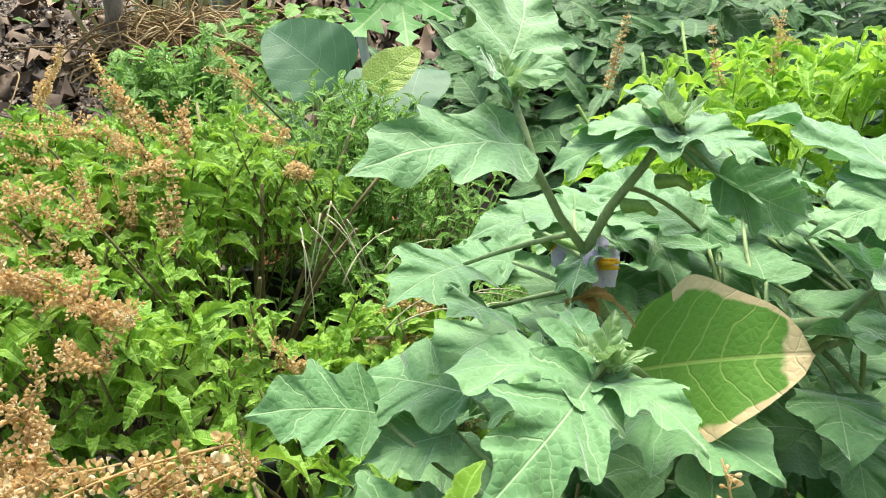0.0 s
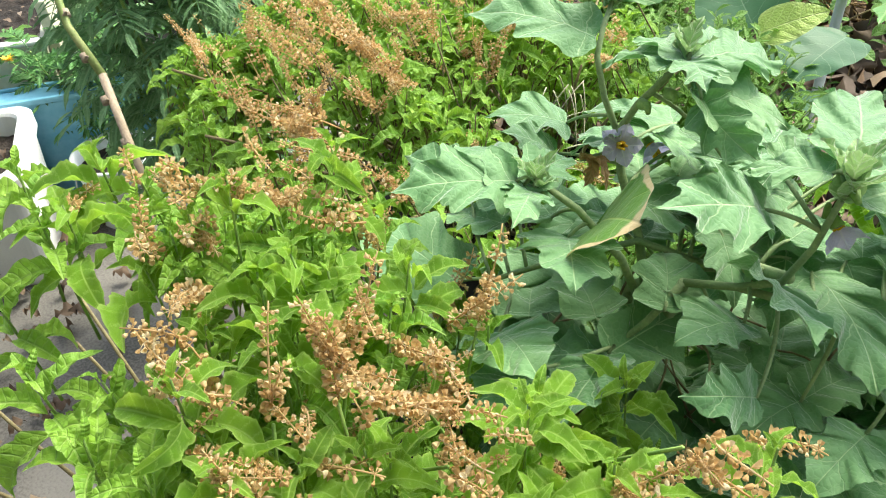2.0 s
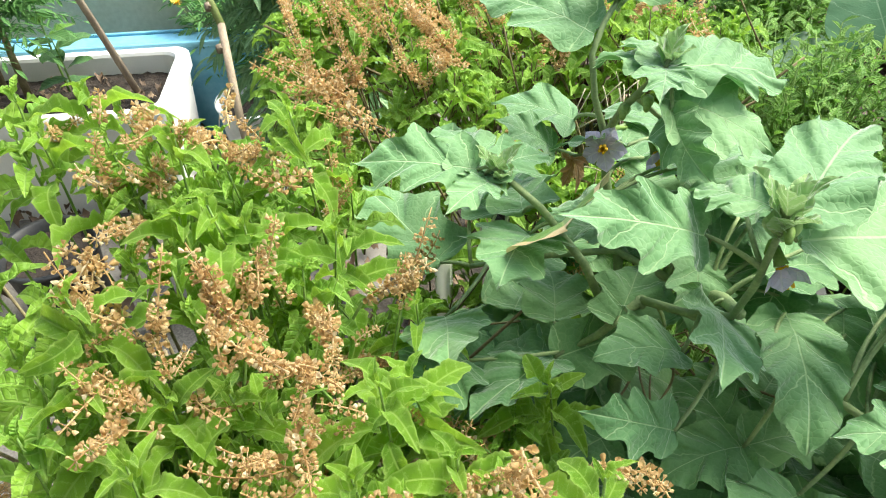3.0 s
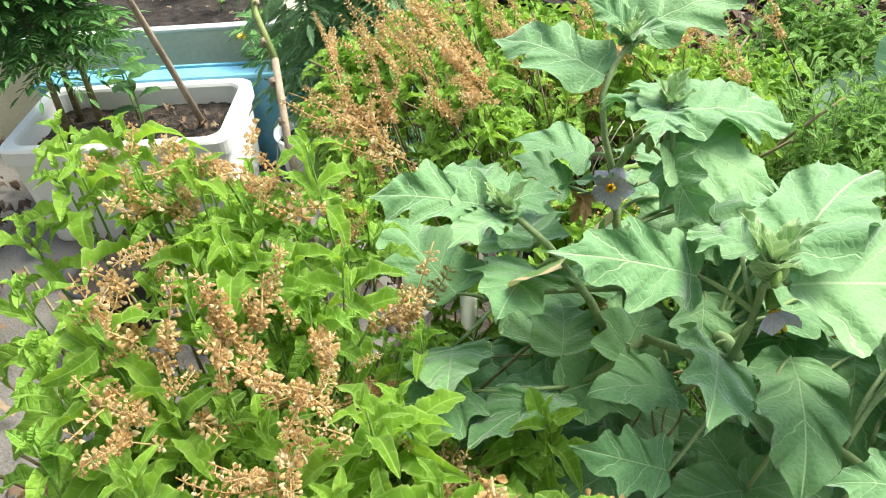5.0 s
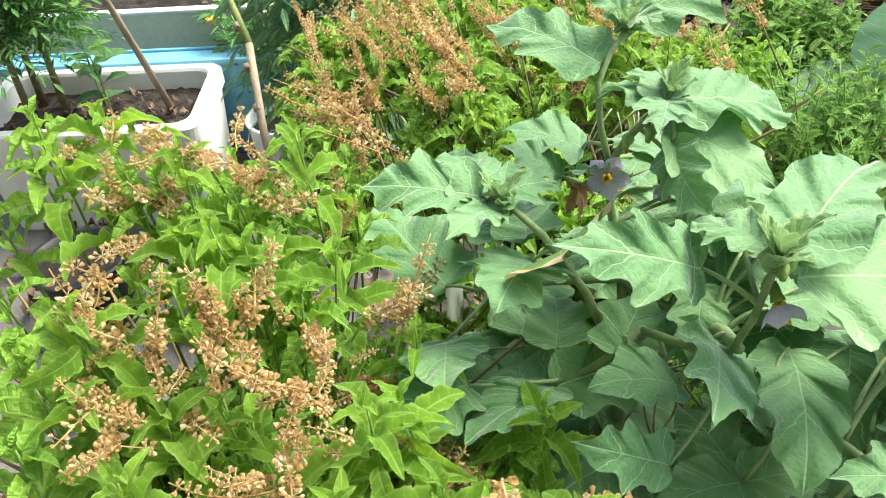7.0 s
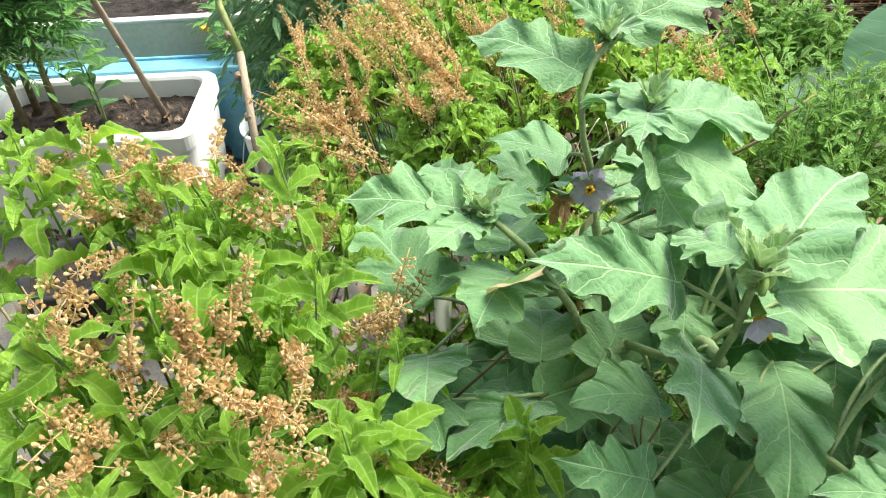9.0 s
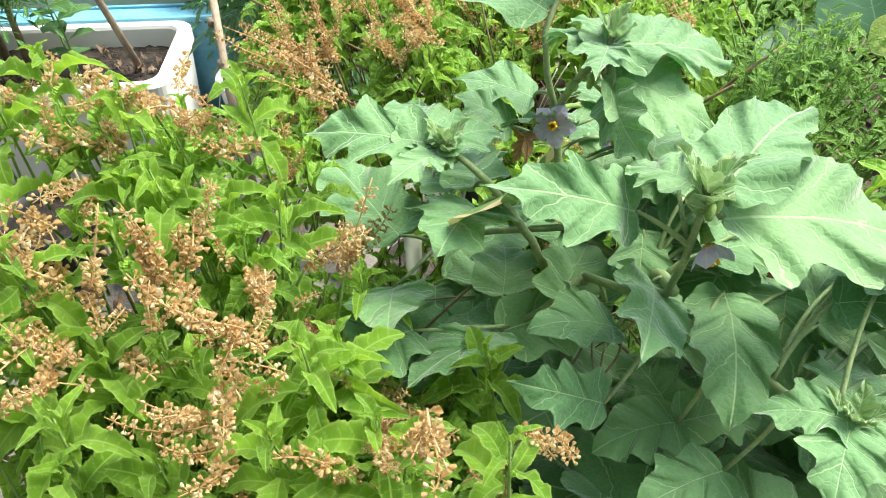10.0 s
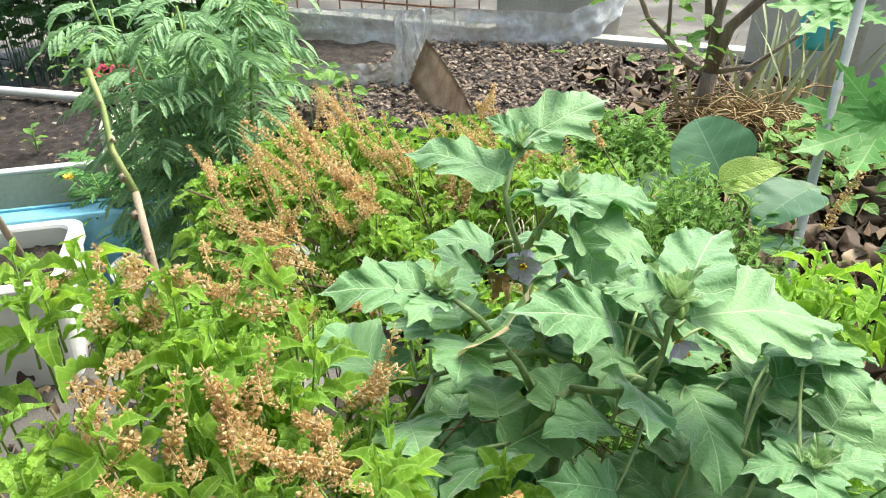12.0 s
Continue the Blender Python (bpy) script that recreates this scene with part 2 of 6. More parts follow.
BARK_BOARD = plain_material("bark_board", (0.34, 0.26, 0.19), (0.54, 0.44, 0.34), 25, 0.85, 0.6, 0.006, stretch=(1, 1, 0.2))
# kept dark so the unseen added wall bounces little light
BLOCKER_WALL = plain_material("blocker_wall", (0.10, 0.11, 0.09), (0.15, 0.16, 0.13), 2, 0.85)
RUST = plain_material("rail_metal", (0.16, 0.08, 0.05), (0.26, 0.15, 0.10), 30, 0.7)
RED_LEAF = leaf_material("red_leaf", (0.30, 0.02, 0.05), (0.50, 0.05, 0.10), (0.5, 0.12, 0.15), through_it=0.3)
LIME_LEAF = leaf_material("lime_leaf", (0.30, 0.48, 0.05), (0.45, 0.62, 0.08), (0.55, 0.68, 0.2), through_it=0.35)
TEAL = plain_material("teal_cloth", (0.05, 0.34, 0.40), (0.09, 0.45, 0.50), 20, 0.7)


def film_material(name, least, more):
    mat, tree, bsdf = shader(name)
    coord = node(tree, "ShaderNodeTexCoord")
    crease = node(tree, "ShaderNodeTexNoise", {0: coord.outputs["Object"]}, i2=14.0, i3=5.0)
    bsdf.inputs["Base Color"].default_value = (0.74, 0.75, 0.74, 1)
    bsdf.inputs["Roughness"].default_value = 0.35
    bump = node(tree, "ShaderNodeBump", {"Height": crease.outputs[0]}, i0=0.8)
    bump.inputs["Distance"].default_value = 0.03
    tree.links.new(bump.outputs[0], bsdf.inputs["Normal"])
    hole = node(tree, "ShaderNodeBsdfTransparent")
    amount = math_node(tree, "ADD", math_node(tree, "MULTIPLY", step(tree, crease.outputs[0], 0.35, 0.65), more), least)
    both = node(tree, "ShaderNodeMixShader", {0: amount, 1: hole.outputs[0], 2: bsdf.outputs[0]})
    tree.links.new(both.outputs[0], tree.nodes["Material Output"].inputs[0])
    return mat


FILM = film_material("clear_film", 0.40, 0.35)
WHITE_FILM = film_material("white_film", 0.55, 0.35)


# ---- meshes ----
class Heap:
    """Vertices and faces of many small pieces, linked in the end as one mesh."""

    def __init__(self):
        self.v, self.f, self.a, self.n = [], [], [], 0

    def add(self, shape, m=None, number=None):
        v, f, a = shape
        if m is not None:
            m = np.array(m)
            v = v @ m[:3, :3].T + m[:3, 3]
        if number is not None:
            a = a.copy()
            a[:, 2] = number
        if a.shape[1] == 3:
            a = np.hstack([a, np.zeros((len(a), 1))])
        self.v.append(v)
        self.a.append(a)
        self.f += [tuple(i + self.n for i in face) for face in f]
        self.n += len(v)
        return self

    def mesh(self, name, material, smooth=True):
        me = bpy.data.meshes.new(name)
        me.from_pydata(np.concatenate(self.v).tolist(), [], self.f)
        me.attributes.new("leaf", "FLOAT_VECTOR", "POINT").data.foreach_set("vector", np.concatenate(self.a)[:, :3].astype(np.float32).ravel())
        me.attributes.new("edge", "FLOAT", "POINT").data.foreach_set("value", np.concatenate(self.a)[:, 3].astype(np.float32))
        if smooth:
            me.polygons.foreach_set("use_smooth", [True] * len(me.polygons))
        me.materials.append(material)
        return me


def part(name, bm, material, parent, label=""):
    """Links a bmesh, heap or mesh as one mesh object under a thing or a part."""
    if isinstance(bm, Heap):
        me = bm.mesh(name, material)
    elif isinstance(bm, bpy.types.Mesh):
        me = bm
    else:
        me = bpy.data.meshes.new(name)
        bmesh.ops.recalc_face_normals(bm, faces=bm.faces)
        bm.to_mesh(me)
        bm.free()
        me.materials.append(material)
    ob = new(name, me)
    ob.parent = parent
    return tagged(ob, label) if label else ob


def thing(name, place, label, category, group="", kind="", turn=0.0):
    ob = new(name)
    ob.matrix_world = pose(*place, 0, 0, turn)
    ob.empty_display_size = 0.05
    return tagged(ob, label, category, group, kind)


def solid(name, bm, material, label, category, kind="", smooth=False):
    me = bpy.data.meshes.new(name)
    bmesh.ops.recalc_face_normals(bm, faces=bm.faces)
    bm.to_mesh(me)
    bm.free()
    me.materials.append(material)
    if smooth:
        me.polygons.foreach_set("use_smooth", [True] * len(me.polygons))
    return tagged(new(name, me), label, category, "", kind)


def add_box(bm, centre, size, turn=0.0, bevel=0.0):
    got = bmesh.ops.create_cube(bm, size=1.0, matrix=pose(*centre, 0, 0, turn) @ Matrix.Diagonal((*size, 1)))
    if bevel:
        edges = list({e for v in got["verts"] for e in v.link_edges})
        bmesh.ops.bevel(bm, geom=edges, offset=bevel, segments=2, affect="EDGES", profile=0.6)
    return bm


def leaf_shape(half, nu=8, nv=4, arch=0.1, fold=0.25, wave=0.02, twist=0.0, seed=0, sweep=0.0):
    """A blade one long from the origin along x. half(u): half its width; veins run along x, the upper face looks along z."""
    rng = random.Random(seed)
    ph, ph2 = rng.uniform(0, 6.28), rng.uniform(0, 6.28)
    v, a, f = [], [], []
    for i in range(nu + 1):
        u = i / nu
        for j in range(-nv // 2, nv // 2 + 1):
            s = j / (nv / 2)
            w = half(u, 1 if s >= 0 else -1) * s
            x = u + sweep * abs(w) * (1 - u)
            z = arch * 4 * u * (1 - u) + fold * abs(w) + wave * abs(s) * (math.sin(u * 13 + ph + (2 if s > 0 else 0)) + 0.6 * math.sin(u * 27 + ph2)) + twist * w * u
            v.append((x, w, z))
            a.append((u, w, 0.0, abs(s)))
    row = nv + 1
    for i in range(nu):
        for j in range(nv):
            k = i * row + j
            f.append((k, k + row, k + row + 1, k + 1))
    return np.array(v), f, np.array(a)


def lobed(width, lobes=2.5, depth=0.28, seed=0):
    rng = random.Random(seed)
    shift = {1: rng.uniform(-0.12, 0.12), -1: rng.uniform(-0.12, 0.12)}

    def half(u, side):
        base = math.sin(math.pi * min(1, u) ** 0.66) ** 0.62 * (1.12 - 0.45 * u)
        p = math.pi * (u * lobes + 0.62 + shift[side])
        wave = 0.65 * (1 - abs(math.sin(p))) + 0.35 * (0.5 + 0.5 * math.cos(2 * p))
        inner = math.sin(math.pi * u) ** 0.4
        return max(0.001, width * base * (1 + depth * inner * (1.5 * wave - 0.55)))

    return half


OUTLINE = ((0.0, 0.0, 0.0), (0.01, -0.02, 0.15), (0.05, 0.13, 0.36), (0.14, 0.31, 0.265), (0.23, 0.51, 0.38), (0.36, 0.59, 0.225), (0.50, 0.75, 0.23), (0.72, 0.85, 0.105), (1.0, 1.0, 0.0))


def eggplant_blade(width, depth=0.34, seed=0, nv=12, arch=0.08, fold=0.12):
    """A lobed blade: each row of vertices runs from the midrib along a side vein to the edge."""
    rng = random.Random(seed)
    ph, hang, bend = rng.uniform(0, 6.28), rng.uniform(0.02, 0.07), rng.uniform(-0.08, 0.08)
    sides = {}
    for side in (1, -1):
        ends = []
        for k, (m, x, y) in enumerate(OUTLINE):
            if 1 < k < 8:
                x += rng.uniform(-0.03, 0.03)
                y *= rng.uniform(0.86, 1.12)
                if k % 2:
                    y *= 1 + 0.9 * (0.34 - depth) + rng.uniform(-0.08, 0.08)
                    x += 0.5 * (0.34 - depth)
            ends.append(Vector((x, y * width / 0.40, m)))
        curve = []
        for k in range(8):
            p0, p1, p2, p3 = ends[max(0, k - 1)], ends[k], ends[k + 1], ends[min(8, k + 2)]
            for i in range(6):
                t = i / 6
                t = t + 0.10 * math.sin(2 * math.pi * t)
                p = 0.5 * (2 * p1 + (p2 - p0) * t + (2 * p0 - 5 * p1 + 4 * p2 - p3) * t * t + (3 * p1 - p0 - 3 * p2 + p3) * t ** 3)
                curve.append((p.x, max(0.0, p.y) + 0.006 * rng.uniform(-1, 1) * (2 < k * 6 + i < 46), p1.z + (p2.z - p1.z) * t))
        curve.append((1.0, 0.0, 1.0))
        sides[side] = curve
    v, a, f = [], [], []
    rows = 48
    for i in range(rows + 1):
        p = i / rows
        for j in range(-nv // 2, nv // 2 + 1):
            s = abs(j) / (nv / 2)
            side = 1 if j >= 0 else -1
            ex, ey, m = sides[side][i]
            x, w = m + (ex - m) * s, ey * s
            lobe = 0.5 + 0.5 * math.cos(2 * math.pi * 4 * p)
            inner = min(1.0, p / 0.12, (1 - p) / 0.12)
            z = arch * (4 * x * (1 - x) - 0.8 * x ** 3) + fold * w
            z -= hang * s ** 1.7 * (lobe - 0.4) * inner
            z += 0.036 * s * s * math.sin(x * 10 + ph + (2.0 if side > 0 else 0)) + 0.020 * min(1.0, 2.5 * s) * (0.5 - lobe) * inner * (1 - 0.6 * s)
            z += 0.014 * noise.noise((x * 7, side * w * 14, seed)) + 0.007 * noise.noise((x * 20, side * w * 38, seed))
            v.append((x, side * w + bend * 4 * x * (1 - x) * 0.5, z))
            a.append((min(0.80, p - 0.125), side * w, 0.0, s))
    row = nv + 1
    for i in range(rows):
        for j in range(nv):
            k = i * row + j
            f.append((k, k + row, k + row + 1, k + 1))
    return np.array(v), f, np.array(a)


def toothed(width, teeth=9, depth=0.1, fat=0.85, full=0.8):
    """Half the width of a blade with rounded teeth; twice as many rows as teeth show them best."""

    def half(u, side):
        return max(0.001, width * math.sin(math.pi * u**fat) ** full * (1 + depth * ((u * teeth + 0.25) % 1.0 - 0.5)))

    return half


def aim(base, tip, roll=0.0, up=(0, 0, 1)):
    """The matrix that lays a blade from base to tip, its face towards up, turned by roll degrees about its length."""
    base, tip = Vector(base), Vector(tip)
    x = tip - base
    size = x.length
    x.normalize()
    y = Vector(up).cross(x)
    if y.length < 1e-3:
        y = Vector((0, 1, 0)).cross(x)
    y.normalize()
    z = x.cross(y)
    m = Matrix((x, y, z)).transposed().to_4x4() @ Matrix.Rotation(radians(roll), 4, "X")
    return Matrix.Translation(base) @ m @ Matrix.Scale(size, 4)


def tube(points, r0, r1, sides=6, number=0.0):
    """A tapering round stem through the points."""
    pts = [Vector(p) for p in points]
    v, f, a = [], [], []
    for i, p in enumerate(pts):
        way = (pts[min(i + 1, len(pts) - 1)] - pts[max(i - 1, 0)]).normalized()
        one = way.orthogonal().normalized()
        if i and one.dot(last) < 0.9:
            one = (last - way * last.dot(way)).normalized()
        last = one
        two = way.cross(one)
        r = r0 + (r1 - r0) * i / (len(pts) - 1)
        for k in range(sides):
            t = 2 * math.pi * k / sides
            v.append(p + r * (math.cos(t) * one + math.sin(t) * two))
            a.append((i / len(pts), 0.3, number))
    for i in range(len(pts) - 1):
        for k in range(sides):
            n = (k + 1) % sides
            f.append((i * sides + k, i * sides + n, (i + 1) * sides + n, (i + 1) * sides + k))
    f += [tuple(reversed(range(sides))), tuple(range((len(pts) - 1) * sides, len(pts) * sides))]
    return np.array(v), f, np.array(a)


def bent(a, b, sag=0.0, side=0.0, n=6):
    """Points of a bow from a to b."""
    a, b = Vector(a), Vector(b)
    way = b - a
    across = Vector((-way.y, way.x, 0))
    return [a + way * t + (Vector((0, 0, sag)) + across * side) * 4 * t * (1 - t) for t in (i / n for i in range(n + 1))]


def lathe(profile, sides=32, number=0.0):
    """A turned body from rows of (radius, height)."""
    v, f = [], []
    for r, z in profile:
        v += [(r * math.cos(2 * math.pi * k / sides), r * math.sin(2 * math.pi * k / sides), z) for k in range(sides)]
    for i in range(len(profile) - 1):
        for k in range(sides):
            n = (k + 1) % sides
            f.append((i * sides + k, i * sides + n, (i + 1) * sides + n, (i + 1) * sides + k))
    return np.array(v, float), f, np.tile([0.5, 0.3, number], (len(v), 1)).astype(float)

# ---- ground and beds ----
def sheet(name, x0, x1, y0, y1, z, n, rough, material, label, category, seed=0, kind="structure", turn=0.0, centre=(0, 0)):
    """A level piece of ground with uneven relief."""
    bm = bmesh.new()
    bmesh.ops.create_grid(bm, x_segments=n, y_segments=n, size=0.5)
    for v in bm.verts:
        x, y = x0 + (v.co.x + 0.5) * (x1 - x0), y0 + (v.co.y + 0.5) * (y1 - y0)
        v.co = (x, y, z + rough * noise.noise(Vector((x * 6 + seed, y * 6, 0.3))) + rough * 0.6 * noise.noise(Vector((x * 21, y * 21 + seed, 0.7))))
    return solid(name, bm, material, label, category, kind, True)


ground_mesh = bmesh.new()
add_box(ground_mesh, (0, 0, -0.05), (400, 400, 0.1))
solid("ground", ground_mesh, CONCRETE, "pale grey concrete yard under the pots and beds", "ground", "structure")

# dark uneven sheet laid over the concrete to darken the gaps between plants
sheet("soil_strip", -0.85, 3.2, -0.75, 1.6, 0.03, 40, 0.02, DARK_GROUND, "dark uneven ground between the pots", "soil", 4)


def frame_axes(turn):
    t = radians(turn)
    return Vector((math.cos(t), math.sin(t), 0)), Vector((-math.sin(t), math.cos(t), 0))


# cream raised bed, its front corner post behind the white box
BED_TURN = 39.0
bed = thing("raised_bed", (-2.02, 1.27, 0), "raised bed of cream boards filled with dark soil", "raised bed", turn=BED_TURN)
part("front_board", add_box(bmesh.new(), (-0.9, 0, 0.225), (1.8, 0.03, 0.45), 0, 0.006), CREAM, bed)
part("side_board", add_box(bmesh.new(), (-0.017, 0.62, 0.215), (0.03, 1.2, 0.43), 0, 0.006), CREAM, bed)
part("rim", add_box(bmesh.new(), (-0.9, 0, 0.457), (1.8, 0.04, 0.014), 0, 0.005), WHITE_PIPE, bed)
part("post", add_box(bmesh.new(), (0.02, 0.1, 0.29), (0.035, 0.16, 0.58), 0, 0.006), CREAM, bed)
bed_soil = bmesh.new()
bmesh.ops.create_grid(bed_soil, x_segments=70, y_segments=50, size=0.5)
for v in bed_soil.verts:
    x, y = -0.92 + v.co.x * 1.74, 0.66 + v.co.y * 1.28
    v.co = (x, y, 0.39 + 0.02 * noise.noise(Vector((x * 8, y * 8, 0))) + 0.014 * noise.noise(Vector((x * 30, y * 30, 0))))
part("soil", bed_soil, SOIL, bed, "dark crumbly soil")

# mulch bed further back
sheet("mulch_bed", -3.2, 0.15, 2.35, 4.35, 0.27, 90, 0.03, SOIL, "dark soil bed strewn with wood chips", "bed", 3)
sheet("litter_bed", -0.75, 2.6, 1.25, 3.9, 0.16, 70, 0.05, SOIL, "dark soil under dry fallen leaves", "bed", 9)


def chip_shape(seed, curl):
    r = random.Random(seed)
    return leaf_shape(lambda u, s: max(0.01, 0.3 * math.sin(math.pi * (0.03 + 0.94 * u)) ** 0.8 * (1 + 0.2 * math.sin(u * 9 + seed))), 7, 4, curl * r.uniform(0.3, 1.5), curl * r.uniform(-2, 2), curl * 0.5, 0.8 * curl, seed)


CHIPS = [chip_shape(k, 0.12) for k in range(6)]
LITTER = [chip_shape(k + 20, 0.35) for k in range(8)]


def strew(name, material, shapes, count, region, height, sizes, seed, label, category, tilt=25):
    """Loose flat pieces lying over a region (x0, x1, y0, y1)."""
    r = random.Random(seed)
    heap = Heap()
    for _ in range(count):
        x, y = r.uniform(region[0], region[1]), r.uniform(region[2], region[3])
        s = r.uniform(*sizes)
        heap.add(r.choice(shapes), pose(x, y, height(x, y) + r.uniform(0, 0.02), r.gauss(0, tilt), r.gauss(0, tilt), r.uniform(0, 360)) @ Matrix.Scale(s, 4), r.random())
    me = heap.mesh(name, material)
    return tagged(new(name, me), label, category, "", "stuff")


strew("wood_chips", CHIP, CHIPS, 7000, (-2.0, 0.1, 2.4, 4.3), lambda x, y: 0.28, (0.012, 0.045), 5, "brown and grey wood chips lying over dark soil", "wood chips", 14)
strew("leaf_litter", DRY_LEAF, LITTER, 3600, (-0.8, 1.6, 1.3, 3.9), lambda x, y: 0.19, (0.05, 0.18), 6, "dry curled brown leaves fallen under a tree", "leaf litter", 35)
strew("yard_debris", DRY_LEAF, LITTER, 500, (-3.2, -0.6, -0.6, 1.2), lambda x, y: 0.02, (0.02, 0.08), 17, "scattered dry leaves on the concrete yard", "leaf litter", 12)
strew("bed_crumbs", CHIP, CHIPS, 500, (-3.6, -1.6, 1.2, 2.6), lambda x, y: 0.40, (0.01, 0.035), 7, "small crumbs and bits lying on bed soil", "debris", 14)

# straw heap round the tree
straw = Heap()
r = random.Random(8)
for _ in range(620):
    a, d = r.uniform(0, 6.28), abs(r.gauss(0, 0.28))
    x, y = 0.2 + d * 1.1 * math.cos(a), 2.85 + d * 0.8 * math.sin(a)
    t, n = r.uniform(0, 6.28), r.uniform(0.12, 0.45)
    z = 0.2 + 0.26 * math.exp(-d * d * 9) * r.random()
    straw.add(tube(bent((x, y, z), (x + n * math.cos(t), y + n * math.sin(t), max(0.2, z + r.uniform(-0.12, 0.08))), r.uniform(0.0, 0.12), r.uniform(-0.3, 0.3), 5), 0.004, 0.003, 4, r.random()))
tagged(part("straw_heap", straw, STRAW, None), "yellow dry straw and vines heaped at a tree foot", "straw", "", "stuff")


# ---- far side ----
far = bmesh.new()
add_box(far, (-1.2, 4.68, 0.42), (0.86, 0.2, 0.84), 24, 0.02)
solid("wall_cement", far, CEMENT, "bare grey cement wall behind the mulch bed", "wall", "structure")
kerb = bmesh.new()
add_box(kerb, (-2.6, 4.52, 0.13), (6.4, 0.14, 0.27), 3, 0.02)
solid("wall_low", kerb, WHITE_WALL, "low whitewashed wall along the back of the beds", "wall", "structure")
right_wall = bmesh.new()
add_box(right_wall, (1.35, 4.1, 0.4), (2.6, 0.14, 0.8), -16, 0.02)
solid("wall_right", right_wall, WHITE_WALL, "pale low wall behind the straw heap", "wall", "structure")
road = bmesh.new()
add_box(road, (-3, 12.5, 0.002), (40, 14.5, 0.012))
solid("road", road, CONCRETE, "bare grey concrete road beyond the garden", "road", "structure")
hedge_wall = bmesh.new()
add_box(hedge_wall, (-2, 22, 1.5), (50, 0.3, 3.0))
solid("wall_street", hedge_wall, WHITE_WALL, "pale wall across the street", "wall", "structure")

railing = thing("railing", (-2.72, 4.56, 0), "rusty thin metal railing with upright bars", "railing", turn=3)
for k in range(16):
    part("bar", Heap().add(tube([(-1.9 + k * 0.19, 0.0, 0.255), (-1.9 + k * 0.19, 0.0, 1.05)], 0.007, 0.007)), RUST, railing)
for z in (0.36, 1.03):
    part("rail", Heap().add(tube([(-2.0, 0, z), (1.05, 0, z)], 0.011, 0.011)), RUST, railing)


def draped(points, height, seed, thick=0.0):
    """A hanging strip of film along points, with folds."""
    r = random.Random(seed)
    bm = bmesh.new()
    pts = [Vector(p) for p in points]
    rows = []
    n = 36
    for i in range(n + 1):
        t = i / n * (len(pts) - 1)
        k = min(int(t), len(pts) - 2)
        p = pts[k].lerp(pts[k + 1], t - k)
        col = []
        for j in range(9):
            s = j / 8
            off = Vector((noise.noise((i * 0.35, j * 0.5, seed)), noise.noise((i * 0.35, j * 0.5, seed + 9)), 0)) * 0.05 * (1 - 0.3 * s)
            col.append(bm.verts.new(p + off + Vector((0, 0, height * (s + 0.08 * noise.noise((i * 0.3, 5, seed)) * s)))))
        rows.append(col)
    for i in range(n):
        for j in range(8):
            bm.faces.new((rows[i][j], rows[i + 1][j], rows[i + 1][j + 1], rows[i][j + 1]))
    return bm


solid("back_film", draped([(-3.2, 3.5, 0.24), (-2.6, 3.68, 0.25), (-1.72, 3.98, 0.26), (-1.0, 4.2, 0.26), (-0.83, 4.36, 0.32), (-0.70, 4.66, 0.52)], 0.24, 2), WHITE_FILM, "white plastic film draped along the back wall", "plastic film", "", True)
solid("bed_film", draped([(-2.42, 2.68, 0.14), (-2.05, 2.86, 0.14), (-1.78, 2.98, 0.14), (-1.62, 3.08, 0.16)], 0.26, 5), FILM, "grey plastic film wrapped round a bed edge", "plastic film", "", True)
solid("torn_film", draped([(-1.66, 3.02, 0.28), (-1.61, 3.08, 0.28), (-1.53, 3.16, 0.28)], 0.40, 7), FILM, "torn clear plastic film hanging at a bed corner", "plastic film", "", True)
edging = draped([(-0.58, 2.36, 0.1), (-0.65, 2.55, 0.1), (-0.64, 2.72, 0.1), (-0.56, 2.86, 0.12), (-0.42, 2.98, 0.12), (-0.3, 3.05, 0.12)], 0.17, 11)
bmesh.ops.solidify(edging, geom=edging.faces[:], thickness=0.02)
solid("edging_strip", edging, GREY_EDGING, "grey plastic edging curved round the leaf bed", "plastic edging", "", True)

board = bmesh.new()
for i in range(10):
    for j in range(6):
        s, t = i / 9, j / 5
        x = -1.47 + 0.45 * s + 0.03 * math.sin(s * 3)
        board.verts.new((x + 0.06 * (t - 0.5), 2.90 - 0.38 * s + 0.09 * (t - 0.5) + 0.03 * math.sin(t * 3.1), 0.58 - 0.30 * s + 0.03 * math.sin(t * 3.14) - 0.34 * (1 - t) * (0.6 + 0.4 * s)))
board.verts.ensure_lookup_table()
for i in range(9):
    for j in range(5):
        k = i * 6 + j
        board.faces.new([board.verts[m] for m in (k, k + 6, k + 7, k + 1)])
bmesh.ops.solidify(board, geom=board.faces[:], thickness=0.03)
solid("bark_board", board, BARK_BOARD, "weathered brown bark board edging the mulch bed", "board", "", True)

white_pipe = Heap().add(tube([(-3.9, 1.62, 0.43), (-3.2, 1.78, 0.43), (-2.5, 1.93, 0.42)], 0.022, 0.022, 10))
tagged(part("pipe", white_pipe, WHITE_PIPE, None), "white plastic pipe lying across a soil bed", "pipe")
pole = Heap().add(tube([(0.317, 0.70, 0.0), (0.343, 1.131, 0.69), (0.347, 1.228, 0.856), (0.368, 1.458, 1.189), (0.41, 1.80, 1.72)], 0.011, 0.011, 12))
tagged(part("metal_pole", pole, STEEL, None), "grey metal pole leaning among big leaves", "pole")
post = bmesh.new()
add_box(post, (0.54, 3.56, 0.5), (0.16, 0.14, 1.0), 12, 0.015)
solid("cement_post", post, CEMENT, "grey cement post behind the straw heap", "post")
bag = bmesh.new()
